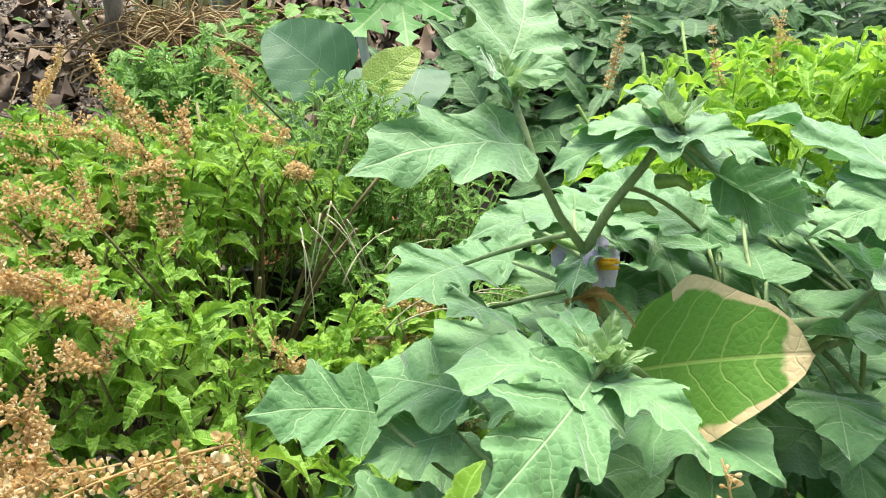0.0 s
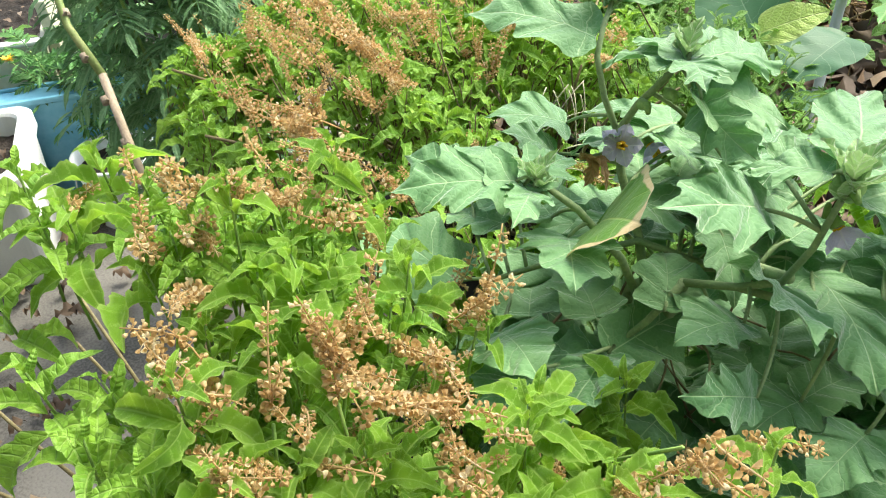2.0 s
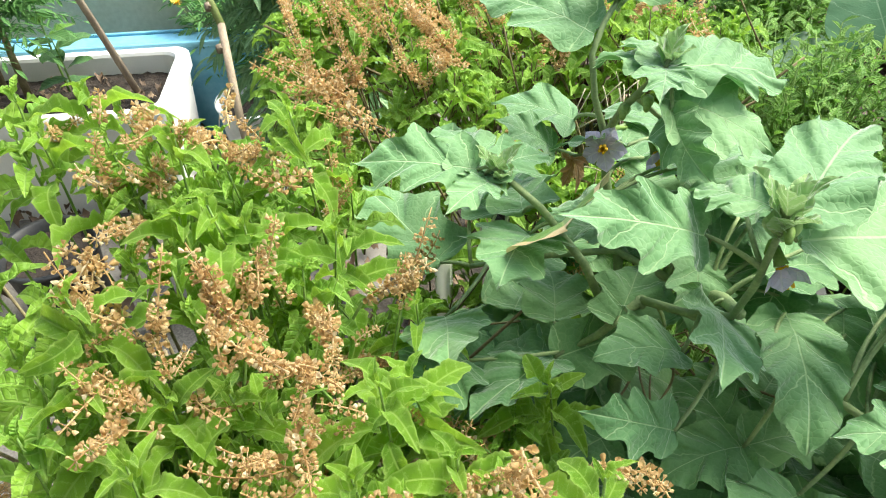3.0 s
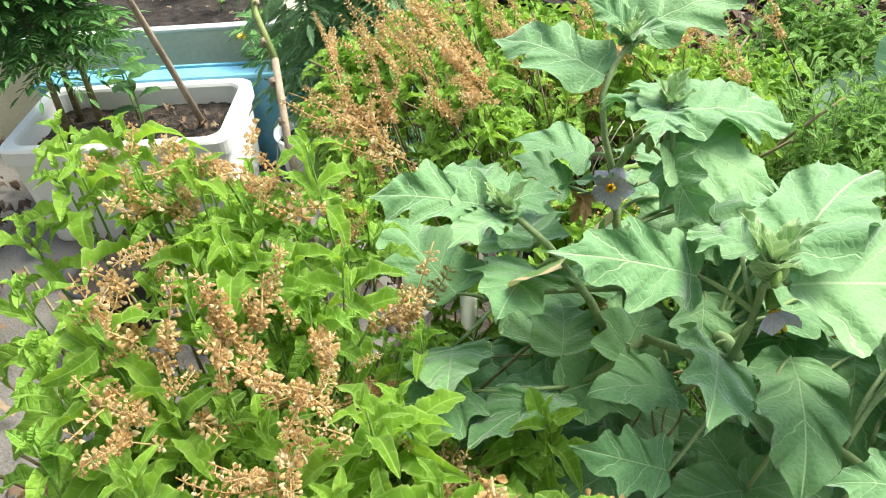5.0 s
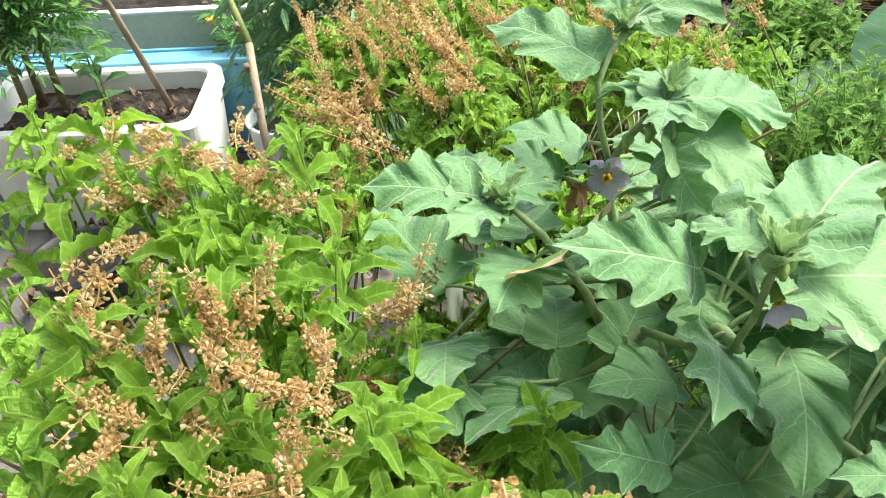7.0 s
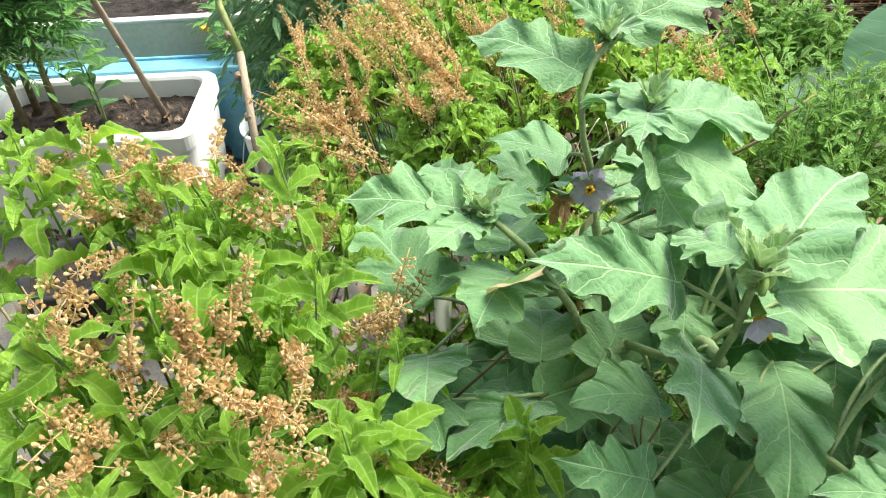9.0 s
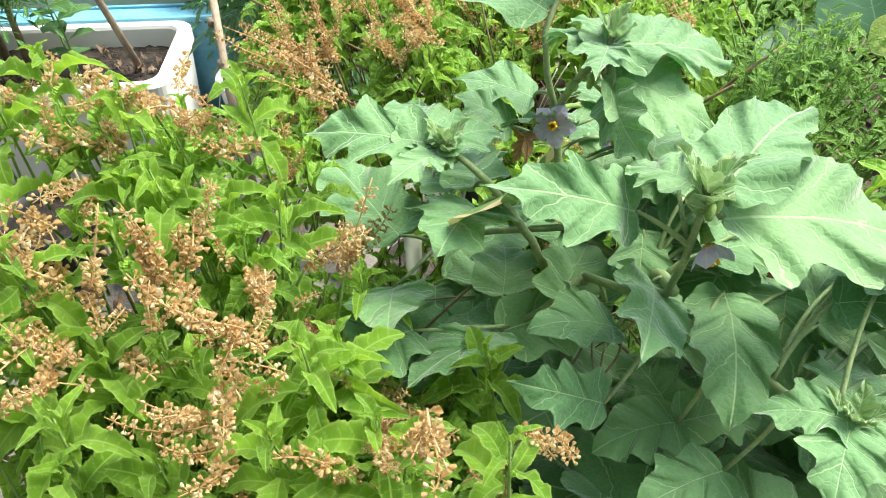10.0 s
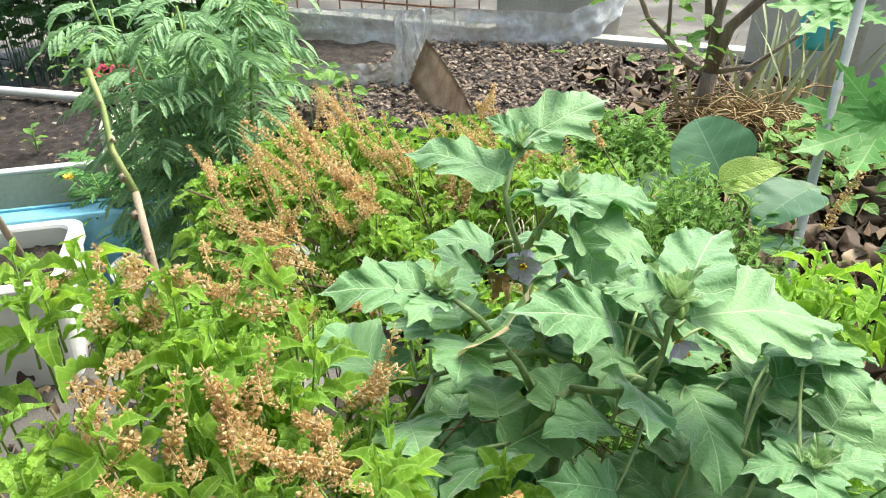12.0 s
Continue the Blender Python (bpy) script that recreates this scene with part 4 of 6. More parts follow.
# the broad burnt leaf
burnt = leaf_shape(lambda u, s: max(0.001, 0.40 * math.sin(math.pi * u**0.8) ** 0.6 * (1 + 0.05 * math.sin(u * 14 + s))), 30, 24, 0.05, 0.15, 0.014, 0.0, 77)
heap = Heap().add(burnt, aim(Vector((-0.004, -0.045, 1.148)) - EGG, Vector((0.029, -0.13, 1.223)) - EGG, 0, (-0.79, 0.13, 0.6)))
burnt_ob = part("leaf", heap, BURNT_LEAF, eggplant, "broad yellowing leaf with a scorched tan edge")
rim = burnt_ob.data.attributes.new("rim", "FLOAT", "POINT")
side = [abs(j - 12) / 12 for _ in range(31) for j in range(25)]
along = [i / 30 for i in range(31) for _ in range(25)]
rim.data.foreach_set("value", [max(s if u > 0.3 else 0.0, 1 - (1 - u) * 1.6) if u > 0.2 else 0.0 for s, u in zip(side, along)])

# shaded leaves low in the plant
r = random.Random(12)
for k in range(150):
    c = Vector((r.uniform(-0.12, 0.44), r.uniform(-0.20, 0.10), r.uniform(0.82, 1.01)))
    if c.y < -0.13 - 0.25 * c.x and c.x < 0.05:
        continue
    a, n = r.uniform(0, 6.28), r.uniform(0.08, 0.12)
    eggplant_leaf(c, c + Vector((math.cos(a) * n, math.sin(a) * n, r.uniform(-0.07, 0.0))), r.uniform(0.34, 0.44), (r.uniform(-0.3, 0.3), r.uniform(-0.5, 0.1), 1), depth=0.22)
eggplant_leaf((-0.03, -0.01, 1.185), (0.0, -0.04, 1.188), 0.24, (0.6, 0, 0.8), 0.2, fold=0.6, material=WITHERED_LEAF)
eggplant_leaf((-0.02, -0.01, 1.19), (-0.022, -0.025, 1.168), 0.3, (0.3, -0.4, 0.8), 0.2, fold=0.6, material=WITHERED_LEAF)

for _ in range(34):
    c = Vector((r.uniform(-0.02, 0.22), r.uniform(-0.08, 0.08), r.uniform(0.94, 1.03))) - EGG
    a, n = r.uniform(0, 6.28), r.uniform(0.05, 0.12)
    part("twig", Heap().add(tube(bent(c, c + Vector((n * math.cos(a), n * math.sin(a), r.uniform(-0.03, 0.05))), 0.01, 0.1), 0.0015, 0.0008, 5)), WOODY_STEM, eggplant)


def flower(name_parent, centre, way, size, droop, stem):
    """Five joined violet petals, a yellow cone of stamens, a green cup and its stalk."""
    c = Vector(centre) - EGG
    way = Vector(way).normalized()
    m = way.to_track_quat("Z", "Y").to_matrix().to_4x4()
    bloom = part("flower", Heap().add(tube([c - way * size * 0.30, c - way * size * 0.1, c], size * 0.07, size * 0.12, 8)), GREEN_STEM, name_parent, "pale violet flower with yellow stamens")
    petal = leaf_shape(lambda u, s: max(0.004, 0.50 * (u + 0.08) ** 0.75 if u < 0.62 else 0.50 * 0.765 * (1 - ((u - 0.62) / 0.38) ** 1.3) + 0.004), 8, 4, 0.05 - droop * 0.3, 0.2, 0.03, 0, 5)
    for k in range(5):
        turn = Matrix.Translation(c) @ m @ pose(0, 0, 0, 0, 0, 72 * k) @ pose(0, 0, 0, 0, -droop * 75 - 8, 0) @ Matrix.Scale(size * 0.5, 4)
        part("petal", Heap().add(petal, turn, 0.2 * k), PETAL, bloom)
    for k in range(5):
        a = 2 * math.pi * k / 5
        foot = Vector((math.cos(a) * 0.05, math.sin(a) * 0.05, 0.02)) * size
        tip = Vector((math.cos(a) * 0.075, math.sin(a) * 0.075, 0.36)) * size
        part("stamen", Heap().add(tube([c + m.to_3x3() @ foot, c + m.to_3x3() @ foot.lerp(tip, 0.6), c + m.to_3x3() @ tip], size * 0.05, size * 0.024, 6)), PISTIL, bloom)
    part("flower_stalk", Heap().add(tube(bent(Vector(stem) - EGG, c - way * size * 0.33, 0.006, 0.1), 0.0022, 0.002)), GREEN_STEM, name_parent)


flower(eggplant, (0.0, 0.0, 1.2), (0.25, -0.8, 0.45), 0.039, 0.0, CROWN)
flower(eggplant, (0.022, 0.075, 1.160), (0.45, -0.4, -0.3), 0.046, 0.5, CROWN)
flower(eggplant, (0.156, -0.088, 1.219), (0.5, -0.35, -0.55), 0.042, 0.5, (0.146, -0.09, 1.225))
for c in ((0.03, -0.005, 1.255), (0.15, -0.09, 1.25), (-0.05, -0.07, 1.19), (0.012, 0.0, 1.24)):
    part("bud", Heap().add(tube([Vector(c) - EGG, Vector(c) - EGG + Vector((0.004, -0.012, 0.006)), Vector(c) - EGG + Vector((0.006, -0.02, 0.004))], 0.005, 0.002, 8)), GREEN_STEM, eggplant)


# ---- basil ----
def basil_blade(seed, nu, nv):
    """An oblong wavy-edged blade, folded like a boat and drooping to its tip."""
    g = random.Random(seed)
    width, droop, turn = g.uniform(0.16, 0.225), g.uniform(0.10, 0.24), g.uniform(-0.5, 0.5)
    teeth = nu / 2.6

    def half(u, side):
        notch = abs(math.sin(math.pi * (u * teeth + (0.2 if side > 0 else 0.6))))
        return max(0.002, width * (1 - abs(2 * (0.01 + 0.985 * u) ** 0.92 - 1) ** 2.3) ** 0.7 * (0.89 + 0.14 * notch))

    v, f, a = leaf_shape(half, nu, nv, droop, g.uniform(0.4, 1.15), 0.0, turn, seed)
    for k in range(len(v)):
        u, w, _, s = a[k]
        v[k][2] += s * s * 0.062 * math.sin(u * 17 + seed + (1.3 if w > 0 else 0)) * min(1, 4 * (1 - u)) - 0.26 * u * u * u
    return v, f, a


BASIL = [basil_blade(k, 26, 6) for k in range(10)]
BASIL_SMALL = [basil_blade(k + 30, 12, 4) for k in range(10)]
BASIL_MESH = [Heap().add(s, None, 0.097 * k).mesh("leaf", BASIL_LEAF) for k, s in enumerate(BASIL)]
OLD_MESH = [Heap().add(s, None, 0.097 * k).mesh("leaf", OLD_BASIL_LEAF) for k, s in enumerate(BASIL)]


def husk(lip):
    """An open dry two-lipped calyx, one long, mouth towards x."""
    v, f = [], []
    for x, rad in ((0.0, 0.12), (0.3, 0.38), (0.7, 0.50), (1.0, 0.55)):
        for k in range(7):
            a = k * 2 * math.pi / 7
            flare = max(0.0, math.cos(a)) if x == 1.0 else 0.0
            v.append((x + lip * flare - 0.12 * (x == 1.0) * (k % 2), rad * math.cos(a) * (1 + 0.5 * lip * flare), rad * math.sin(a) * 0.92))
    for i in range(3):
        for k in range(7):
            n = (k + 1) % 7
            f.append((i * 7 + k, i * 7 + n, i * 7 + 7 + n, i * 7 + 7 + k))
    return np.array(v), f, np.zeros((28, 3))


HUSKS = [husk(0.15), husk(0.35), husk(0.0)]


def spike_shape(length, seed, sparse=0.0):
    """A dry seed spike one stalk long along x, with spaced rings of open husks."""
    r = random.Random(seed)
    heap = Heap()
    bow = r.uniform(-0.12, 0.12)

    def at(t):
        return Vector((t, bow * 4 * t * (1 - t), 0.03 * math.sin(t * 4 + seed)))

    heap.add(tube([at(i / 7) for i in range(8)], 0.0007 / length, 0.0004 / length, 5, 0.6))
    rings = int(length / 0.0052)
    for i in range(rings):
        t = 0.05 + 0.95 * (i + r.uniform(-0.15, 0.15)) / rings
        if r.random() < sparse:
            continue
        for k in range(6):
            if r.random() < 0.25:
                continue
            a = k * 1.047 + r.uniform(-0.25, 0.25)
            out = Vector((r.uniform(-0.25, 0.35), math.cos(a), math.sin(a))).normalized()
            size = (0.0030 / length) * (1.1 - 0.45 * t) * r.uniform(0.75, 1.2)
            foot = at(t) + out * 0.0028 * r.uniform(0.8, 1.25) / length
            heap.add(tube([at(t), foot], 0.0003 / length, 0.0003 / length, 3, 0.4))
            heap.add(r.choice(HUSKS), aim(foot, foot + (out + Vector((r.uniform(-0.3, 0.5), r.uniform(-0.3, 0.3), r.uniform(-0.3, 0.3)))).normalized() * size, r.uniform(0, 360)), r.random())
    return np.concatenate(heap.v), heap.f, np.concatenate([x if x.shape[1] == 4 else np.hstack([x, np.zeros((len(x), 1))]) for x in heap.a])


SPIKE_MESH = {n: [Heap().add(spike_shape(n, k + int(n * 999), (0.0, 0.05, 0.3, 0.1)[k % 4])).mesh("seed_spike", SEED, True) for k in range(6)] for n in (0.035, 0.055, 0.08, 0.13)}


class Bush:
    """A basil bush: stems, single leaves and spikes as parts, and the crowded rest as joined foliage."""

    def __init__(self, place, label, seed, leaves, material):
        self.at, self.r, self.leaves = Vector(place), random.Random(seed), leaves
        self.thing = thing("basil_bush", place, label, "basil plant")
        self.material = material
        self.singles, self.rest, self.wood = 0, Heap(), Heap()

    def leaf(self, base, tip, roll=0.0):
        m = aim(Vector(base) - self.at, Vector(tip) - self.at, roll)
        if self.singles < 300:
            self.singles += 1
            ob = part("leaf", self.r.choice(self.leaves), None, self.thing)
            ob.matrix_basis = m
        else:
            self.rest.add(self.r.choice(BASIL_SMALL), m, self.r.random())

    def spike(self, base, tip):
        long = (Vector(tip) - Vector(base)).length
        ob = part("seed_spike", self.r.choice(SPIKE_MESH[min(SPIKE_MESH, key=lambda n: abs(math.log(n / long)))]), None, self.thing)
        ob.matrix_basis = aim(Vector(base) - self.at, Vector(tip) - self.at, self.r.uniform(0, 360))

    def panicle(self, foot, way, count=5, length=0.075, fan=0.6):
        """Several spikes fanning from one dry stalk."""
        r, foot, way = self.r, Vector(foot), Vector(way).normalized()
        self.stem(foot - way * 0.06 - Vector((0, 0, 0.05)), foot, 0.0016, 0.0012)
        for k in range(count):
            side = Vector((r.uniform(-1, 1), r.uniform(-1, 1), r.uniform(-0.6, 0.6))) * (fan if k else 0.1)
            base = foot + way * r.uniform(-0.015, 0.015)
            self.spike(base, base + (way + side).normalized() * length * (1.2 if k == 0 else r.uniform(0.6, 1.05)))

    def stem(self, a, b, r0=0.0016, r1=0.0010, sag=0.0, material=None):
        """A stem that is a part of its own where a material is given, else one of the joined twigs."""
        shape = tube(bent(Vector(a) - self.at, Vector(b) - self.at, sag, self.r.uniform(-0.06, 0.06), 4), r0, r1, 5)
        if material:
            part("stem", Heap().add(shape), material, self.thing)
        else:
            self.wood.add(shape)

    def shoot(self, top, size=0.04, nodes=4, lean=(0, 0, 1), down=None):
        """A leafy tip: pairs of leaves crosswise, smaller towards the top."""
        r, top, lean = self.r, Vector(top), Vector(lean).normalized()
        size *= 1.08
        turn = r.uniform(0, 3.14)
        grow = (0.34, 0.62, 0.95, 1.05, 1.1, 1.0)
        rise = (1.5, 0.85, 0.4, 0.05, -0.25, -0.45)
        for k in range(nodes + 1):
            c = top - lean * (0.003 + 0.0125 * k)
            n = size * grow[k] * r.uniform(0.85, 1.15)
            for s in (0, math.pi):
                a = turn + s + r.uniform(-0.3, 0.3)
                way = Vector((math.cos(a), math.sin(a), rise[k] + r.uniform(-0.35, 0.3))).normalized()
                base = c + way * 0.003
                self.leaf(base, base + way * n, r.gauss(0, 20))
            turn += 1.57
        self.stem(down or top - lean * 0.12 + Vector((r.uniform(-0.02, 0.02), r.uniform(-0.02, 0.02), 0)), top, 0.0013, 0.0008)

    def done(self, stem_material=None):
        if self.rest.n:
            tagged(part("foliage", self.rest, self.material, self.thing), kind="stuff")
        tagged(part("twig_tangle", self.wood, stem_material or WOODY_STEM, self.thing), kind="stuff")


front = Bush((-0.2, -0.28, 0.68), "bright green holy basil thick with brown seed spikes", 3, BASIL_MESH, OLD_BASIL_LEAF)
for top, size, nodes in (
    ((-0.164, -0.256, 1.248), 0.0400, 5),
    ((-0.185, -0.153, 1.257), 0.03648, 5),
    ((-0.322, -0.224, 1.267), 0.0384, 4),
    ((-0.112, -0.198, 1.207), 0.0384, 5),
    ((-0.092, -0.327, 1.182), 0.03648, 5),
    ((-0.008, -0.287, 1.205), 0.0390, 5),
    ((0.043, -0.160, 1.098), 0.0440, 4),
    ((-0.060, -0.180, 1.148), 0.0340, 4),
    ((-0.097, -0.395, 1.192), 0.0384, 5),
    ((-0.188, -0.350, 1.232), 0.0384, 4),
    ((0.122, -0.270, 1.200), 0.0320, 4),
    ((-0.159, -0.297, 1.227), 0.04032, 3),
    ((0.064, -0.285, 1.165), 0.0320, 4),
    ((0.005, -0.332, 1.182), 0.03936, 5),
    ((-0.262, -0.272, 1.222), 0.048, 2),
):
    front.shoot(top, size, nodes)
for top, size, nodes in (
    ((-0.149, -0.375, 1.202), 0.04032, 4),
    ((-0.008, -0.260, 1.182), 0.04224, 4),
    ((-0.122, -0.348, 1.182), 0.04032, 4),
    ((-0.081, -0.316, 1.172), 0.0384, 4),
    ((-0.088, -0.407, 1.162), 0.03936, 5),
    ((-0.046, -0.374, 1.162), 0.0384, 5),
    ((0.030, -0.320, 1.165), 0.0330, 4),
    ((0.043, -0.286, 1.172), 0.0384, 4),
    ((-0.147, -0.245, 1.232), 0.0384, 4),
    ((-0.183, -0.266, 1.237), 0.0384, 4),
    ((-0.219, -0.228, 1.272), 0.03456, 2),
    ((-0.310, -0.272, 1.262), 0.0384, 4),
    ((-0.155, -0.216, 1.212), 0.0336, 3),
    ((-0.207, -0.295, 1.212), 0.0336, 3),
):
    front.shoot(top, size, nodes)
for top, size, nodes in (
    ((-0.312, -0.206, 1.250), 0.03384, 4),
    ((-0.254, -0.251, 1.240), 0.03384, 4),
    ((-0.252, -0.233, 1.240), 0.03384, 4),
    ((-0.283, -0.241, 1.250), 0.03196, 4),
    ((-0.201, -0.207, 1.230), 0.03196, 4),
    ((-0.138, -0.246, 1.200), 0.03196, 4),
    ((-0.111, -0.235, 1.200), 0.03196, 4),
    ((-0.144, -0.303, 1.200), 0.03196, 4),
    ((-0.178, -0.350, 1.190), 0.03384, 4),
    ((-0.294, -0.180, 1.200), 0.03572, 4),
):
    front.shoot(top, size, nodes)
for top, size, nodes in (
    ((-0.242, -0.224, 1.200), 0.03572, 4),
    ((-0.234, -0.133, 1.190), 0.03384, 4),
    ((-0.200, -0.170, 1.200), 0.03572, 4),
    ((-0.235, -0.193, 1.200), 0.03572, 4),
    ((-0.168, -0.214, 1.200), 0.03572, 4),
    ((-0.166, -0.119, 1.180), 0.03384, 4),
    ((-0.306, -0.128, 1.180), 0.03384, 4),
    ((-0.209, -0.231, 1.200), 0.03572, 4),
    ((-0.177, -0.237, 1.200), 0.03572, 4),
    ((-0.285, -0.215, 1.200), 0.03572, 4),
    ((-0.132, -0.220, 1.180), 0.03384, 4),
    ((-0.268, -0.181, 1.190), 0.03384, 4),
    ((-0.207, -0.204, 1.190), 0.03384, 4),
):
    front.shoot(top, size, nodes)
for foot, end in (
    ((-0.245, -0.219, 1.259), (-0.244, -0.256, 1.267)),
    ((-0.196, -0.222, 1.259), (-0.255, -0.233, 1.267)),
    ((-0.144, -0.193, 1.229), (-0.208, -0.198, 1.237)),
    ((-0.275, -0.245, 1.269), (-0.297, -0.225, 1.277)),
    ((-0.187, -0.184, 1.249), (-0.213, -0.180, 1.257)),
    ((-0.267, -0.137, 1.244), (-0.212, -0.188, 1.252)),
    ((-0.220, -0.270, 1.219), (-0.220, -0.304, 1.227)),
    ((-0.203, -0.312, 1.219), (-0.242, -0.323, 1.227)),
    ((-0.163, -0.338, 1.214), (-0.200, -0.349, 1.222)),
    ((-0.113, -0.346, 1.204), (-0.140, -0.335, 1.212)),
    ((-0.084, -0.331, 1.212), (-0.109, -0.309, 1.220)),
    ((-0.099, -0.283, 1.224), (-0.123, -0.257, 1.232)),
    ((-0.080, -0.299, 1.212), (-0.127, -0.300, 1.220)),
    ((-0.045, -0.296, 1.204), (-0.075, -0.315, 1.212)),
):
    front.spike(foot, end)
for foot, end in (
    ((-0.117, -0.361, 1.194), (-0.155, -0.382, 1.202)),
    ((-0.123, -0.376, 1.189), (-0.117, -0.415, 1.197)),
    ((-0.030, -0.346, 1.179), (-0.077, -0.377, 1.187)),
    ((-0.017, -0.362, 1.164), (-0.012, -0.345, 1.172)),
    ((-0.066, -0.172, 1.164), (-0.063, -0.202, 1.172)),
    ((-0.002, -0.306, 1.204), (-0.026, -0.319, 1.212)),
    ((-0.080, -0.246, 1.194), (-0.042, -0.293, 1.202)),
    ((0.083, -0.288, 1.219), (0.112, -0.315, 1.227)),
    ((0.045, -0.300, 1.164), (0.060, -0.287, 1.172)),
    ((0.046, -0.325, 1.164), (0.053, -0.313, 1.172)),
    ((0.116, -0.238, 1.164), (0.140, -0.250, 1.172)),
    ((-0.174, -0.135, 1.179), (-0.148, -0.173, 1.187)),
    ((-0.270, -0.221, 1.219), (-0.219, -0.251, 1.227)),
    ((-0.155, -0.170, 1.219), (-0.181, -0.193, 1.227)),
):
    front.spike(foot, end)
for foot, end in (
    ((-0.053, -0.313, 1.189), (-0.016, -0.328, 1.197)),
    ((-0.057, -0.294, 1.194), (-0.034, -0.331, 1.202)),
    ((-0.093, -0.308, 1.204), (-0.053, -0.310, 1.212)),
    ((-0.069, -0.270, 1.184), (-0.079, -0.243, 1.192)),
    ((-0.088, -0.325, 1.204), (-0.090, -0.304, 1.212)),
    ((-0.181, -0.363, 1.184), (-0.129, -0.362, 1.192)),
    ((-0.104, -0.368, 1.184), (-0.125, -0.384, 1.192)),
    ((-0.182, -0.357, 1.194), (-0.172, -0.336, 1.202)),
    ((-0.164, -0.389, 1.184), (-0.161, -0.368, 1.192)),
    ((0.010, -0.272, 1.164), (-0.008, -0.271, 1.172)),
    ((-0.071, -0.238, 1.154), (-0.059, -0.220, 1.162)),
    ((-0.103, -0.255, 1.194), (-0.125, -0.247, 1.202)),
    ((-0.129, -0.321, 1.194), (-0.114, -0.342, 1.202)),
    ((-0.153, -0.337, 1.204), (-0.175, -0.338, 1.212)),
):
    front.spike(foot, end)
for foot, end in (
    ((-0.347, -0.240, 1.220), (-0.320, -0.256, 1.245)),
    ((-0.290, -0.197, 1.235), (-0.268, -0.214, 1.260)),
    ((-0.242, -0.194, 1.230), (-0.227, -0.213, 1.255)),
    ((-0.268, -0.248, 1.210), (-0.256, -0.265, 1.235)),
    ((-0.243, -0.303, 1.200), (-0.203, -0.327, 1.225)),
    ((-0.182, -0.329, 1.195), (-0.195, -0.337, 1.220)),
    ((-0.144, -0.333, 1.190), (-0.146, -0.322, 1.215)),
    ((-0.164, -0.364, 1.180), (-0.135, -0.393, 1.205)),
    ((-0.144, -0.361, 1.180), (-0.116, -0.395, 1.205)),
    ((-0.113, -0.312, 1.195), (-0.121, -0.305, 1.220)),
    ((-0.121, -0.274, 1.205), (-0.118, -0.260, 1.230)),
    ((-0.111, -0.287, 1.195), (-0.120, -0.293, 1.220)),
    ((-0.069, -0.293, 1.190), (-0.078, -0.309, 1.215)),
    ((-0.064, -0.290, 1.185), (-0.027, -0.301, 1.210)),
):
    front.panicle(foot, Vector(end) - Vector(foot), 2, 0.055)
for foot, end in (
    ((-0.046, -0.316, 1.170), (-0.012, -0.350, 1.195)),
    ((-0.037, -0.339, 1.165), (-0.049, -0.358, 1.190)),
    ((-0.027, -0.334, 1.155), (-0.006, -0.363, 1.180)),
    ((-0.086, -0.209, 1.160), (-0.061, -0.196, 1.185)),
    ((-0.066, -0.190, 1.150), (-0.063, -0.177, 1.175)),
    ((-0.237, -0.268, 1.205), (-0.216, -0.299, 1.230)),
    ((-0.218, -0.169, 1.215), (-0.143, -0.198, 1.240)),
    ((-0.225, -0.183, 1.225), (-0.206, -0.212, 1.250)),
    ((-0.173, -0.140, 1.160), (-0.173, -0.135, 1.185)),
    ((-0.248, -0.226, 1.215), (-0.237, -0.244, 1.240)),
    ((0.047, -0.288, 1.150), (0.061, -0.289, 1.175)),
    ((0.038, -0.310, 1.140), (0.036, -0.324, 1.165)),
    ((0.076, -0.277, 1.190), (0.103, -0.305, 1.215)),
    ((-0.103, -0.240, 1.170), (-0.059, -0.263, 1.195)),
):
    front.panicle(foot, Vector(end) - Vector(foot), 2, 0.055)
for foot, end in (
    ((-0.132, -0.330, 1.150), (-0.097, -0.340, 1.175)),
    ((-0.224, -0.332, 1.190), (-0.204, -0.349, 1.215)),
    ((0.112, -0.227, 1.140), (0.134, -0.244, 1.165)),
):
    front.panicle(foot, Vector(end) - Vector(foot), 2, 0.055)
for top, size, nodes in (
    ((-0.290, -0.355, 1.205), 0.038, 4),
    ((-0.192, -0.385, 1.195), 0.040, 5),
    ((-0.350, -0.315, 1.215), 0.036, 4),
    ((-0.355, -0.256, 1.272), 0.038, 3),
    ((-0.322, -0.282, 1.258), 0.036, 3),
    ((-0.240, -0.375, 1.190), 0.036, 4),
    ((-0.170, -0.415, 1.185), 0.036, 4),
    ((-0.260, -0.335, 1.185), 0.034, 4),
):
    front.shoot(top, size, nodes)
r = random.Random(51)
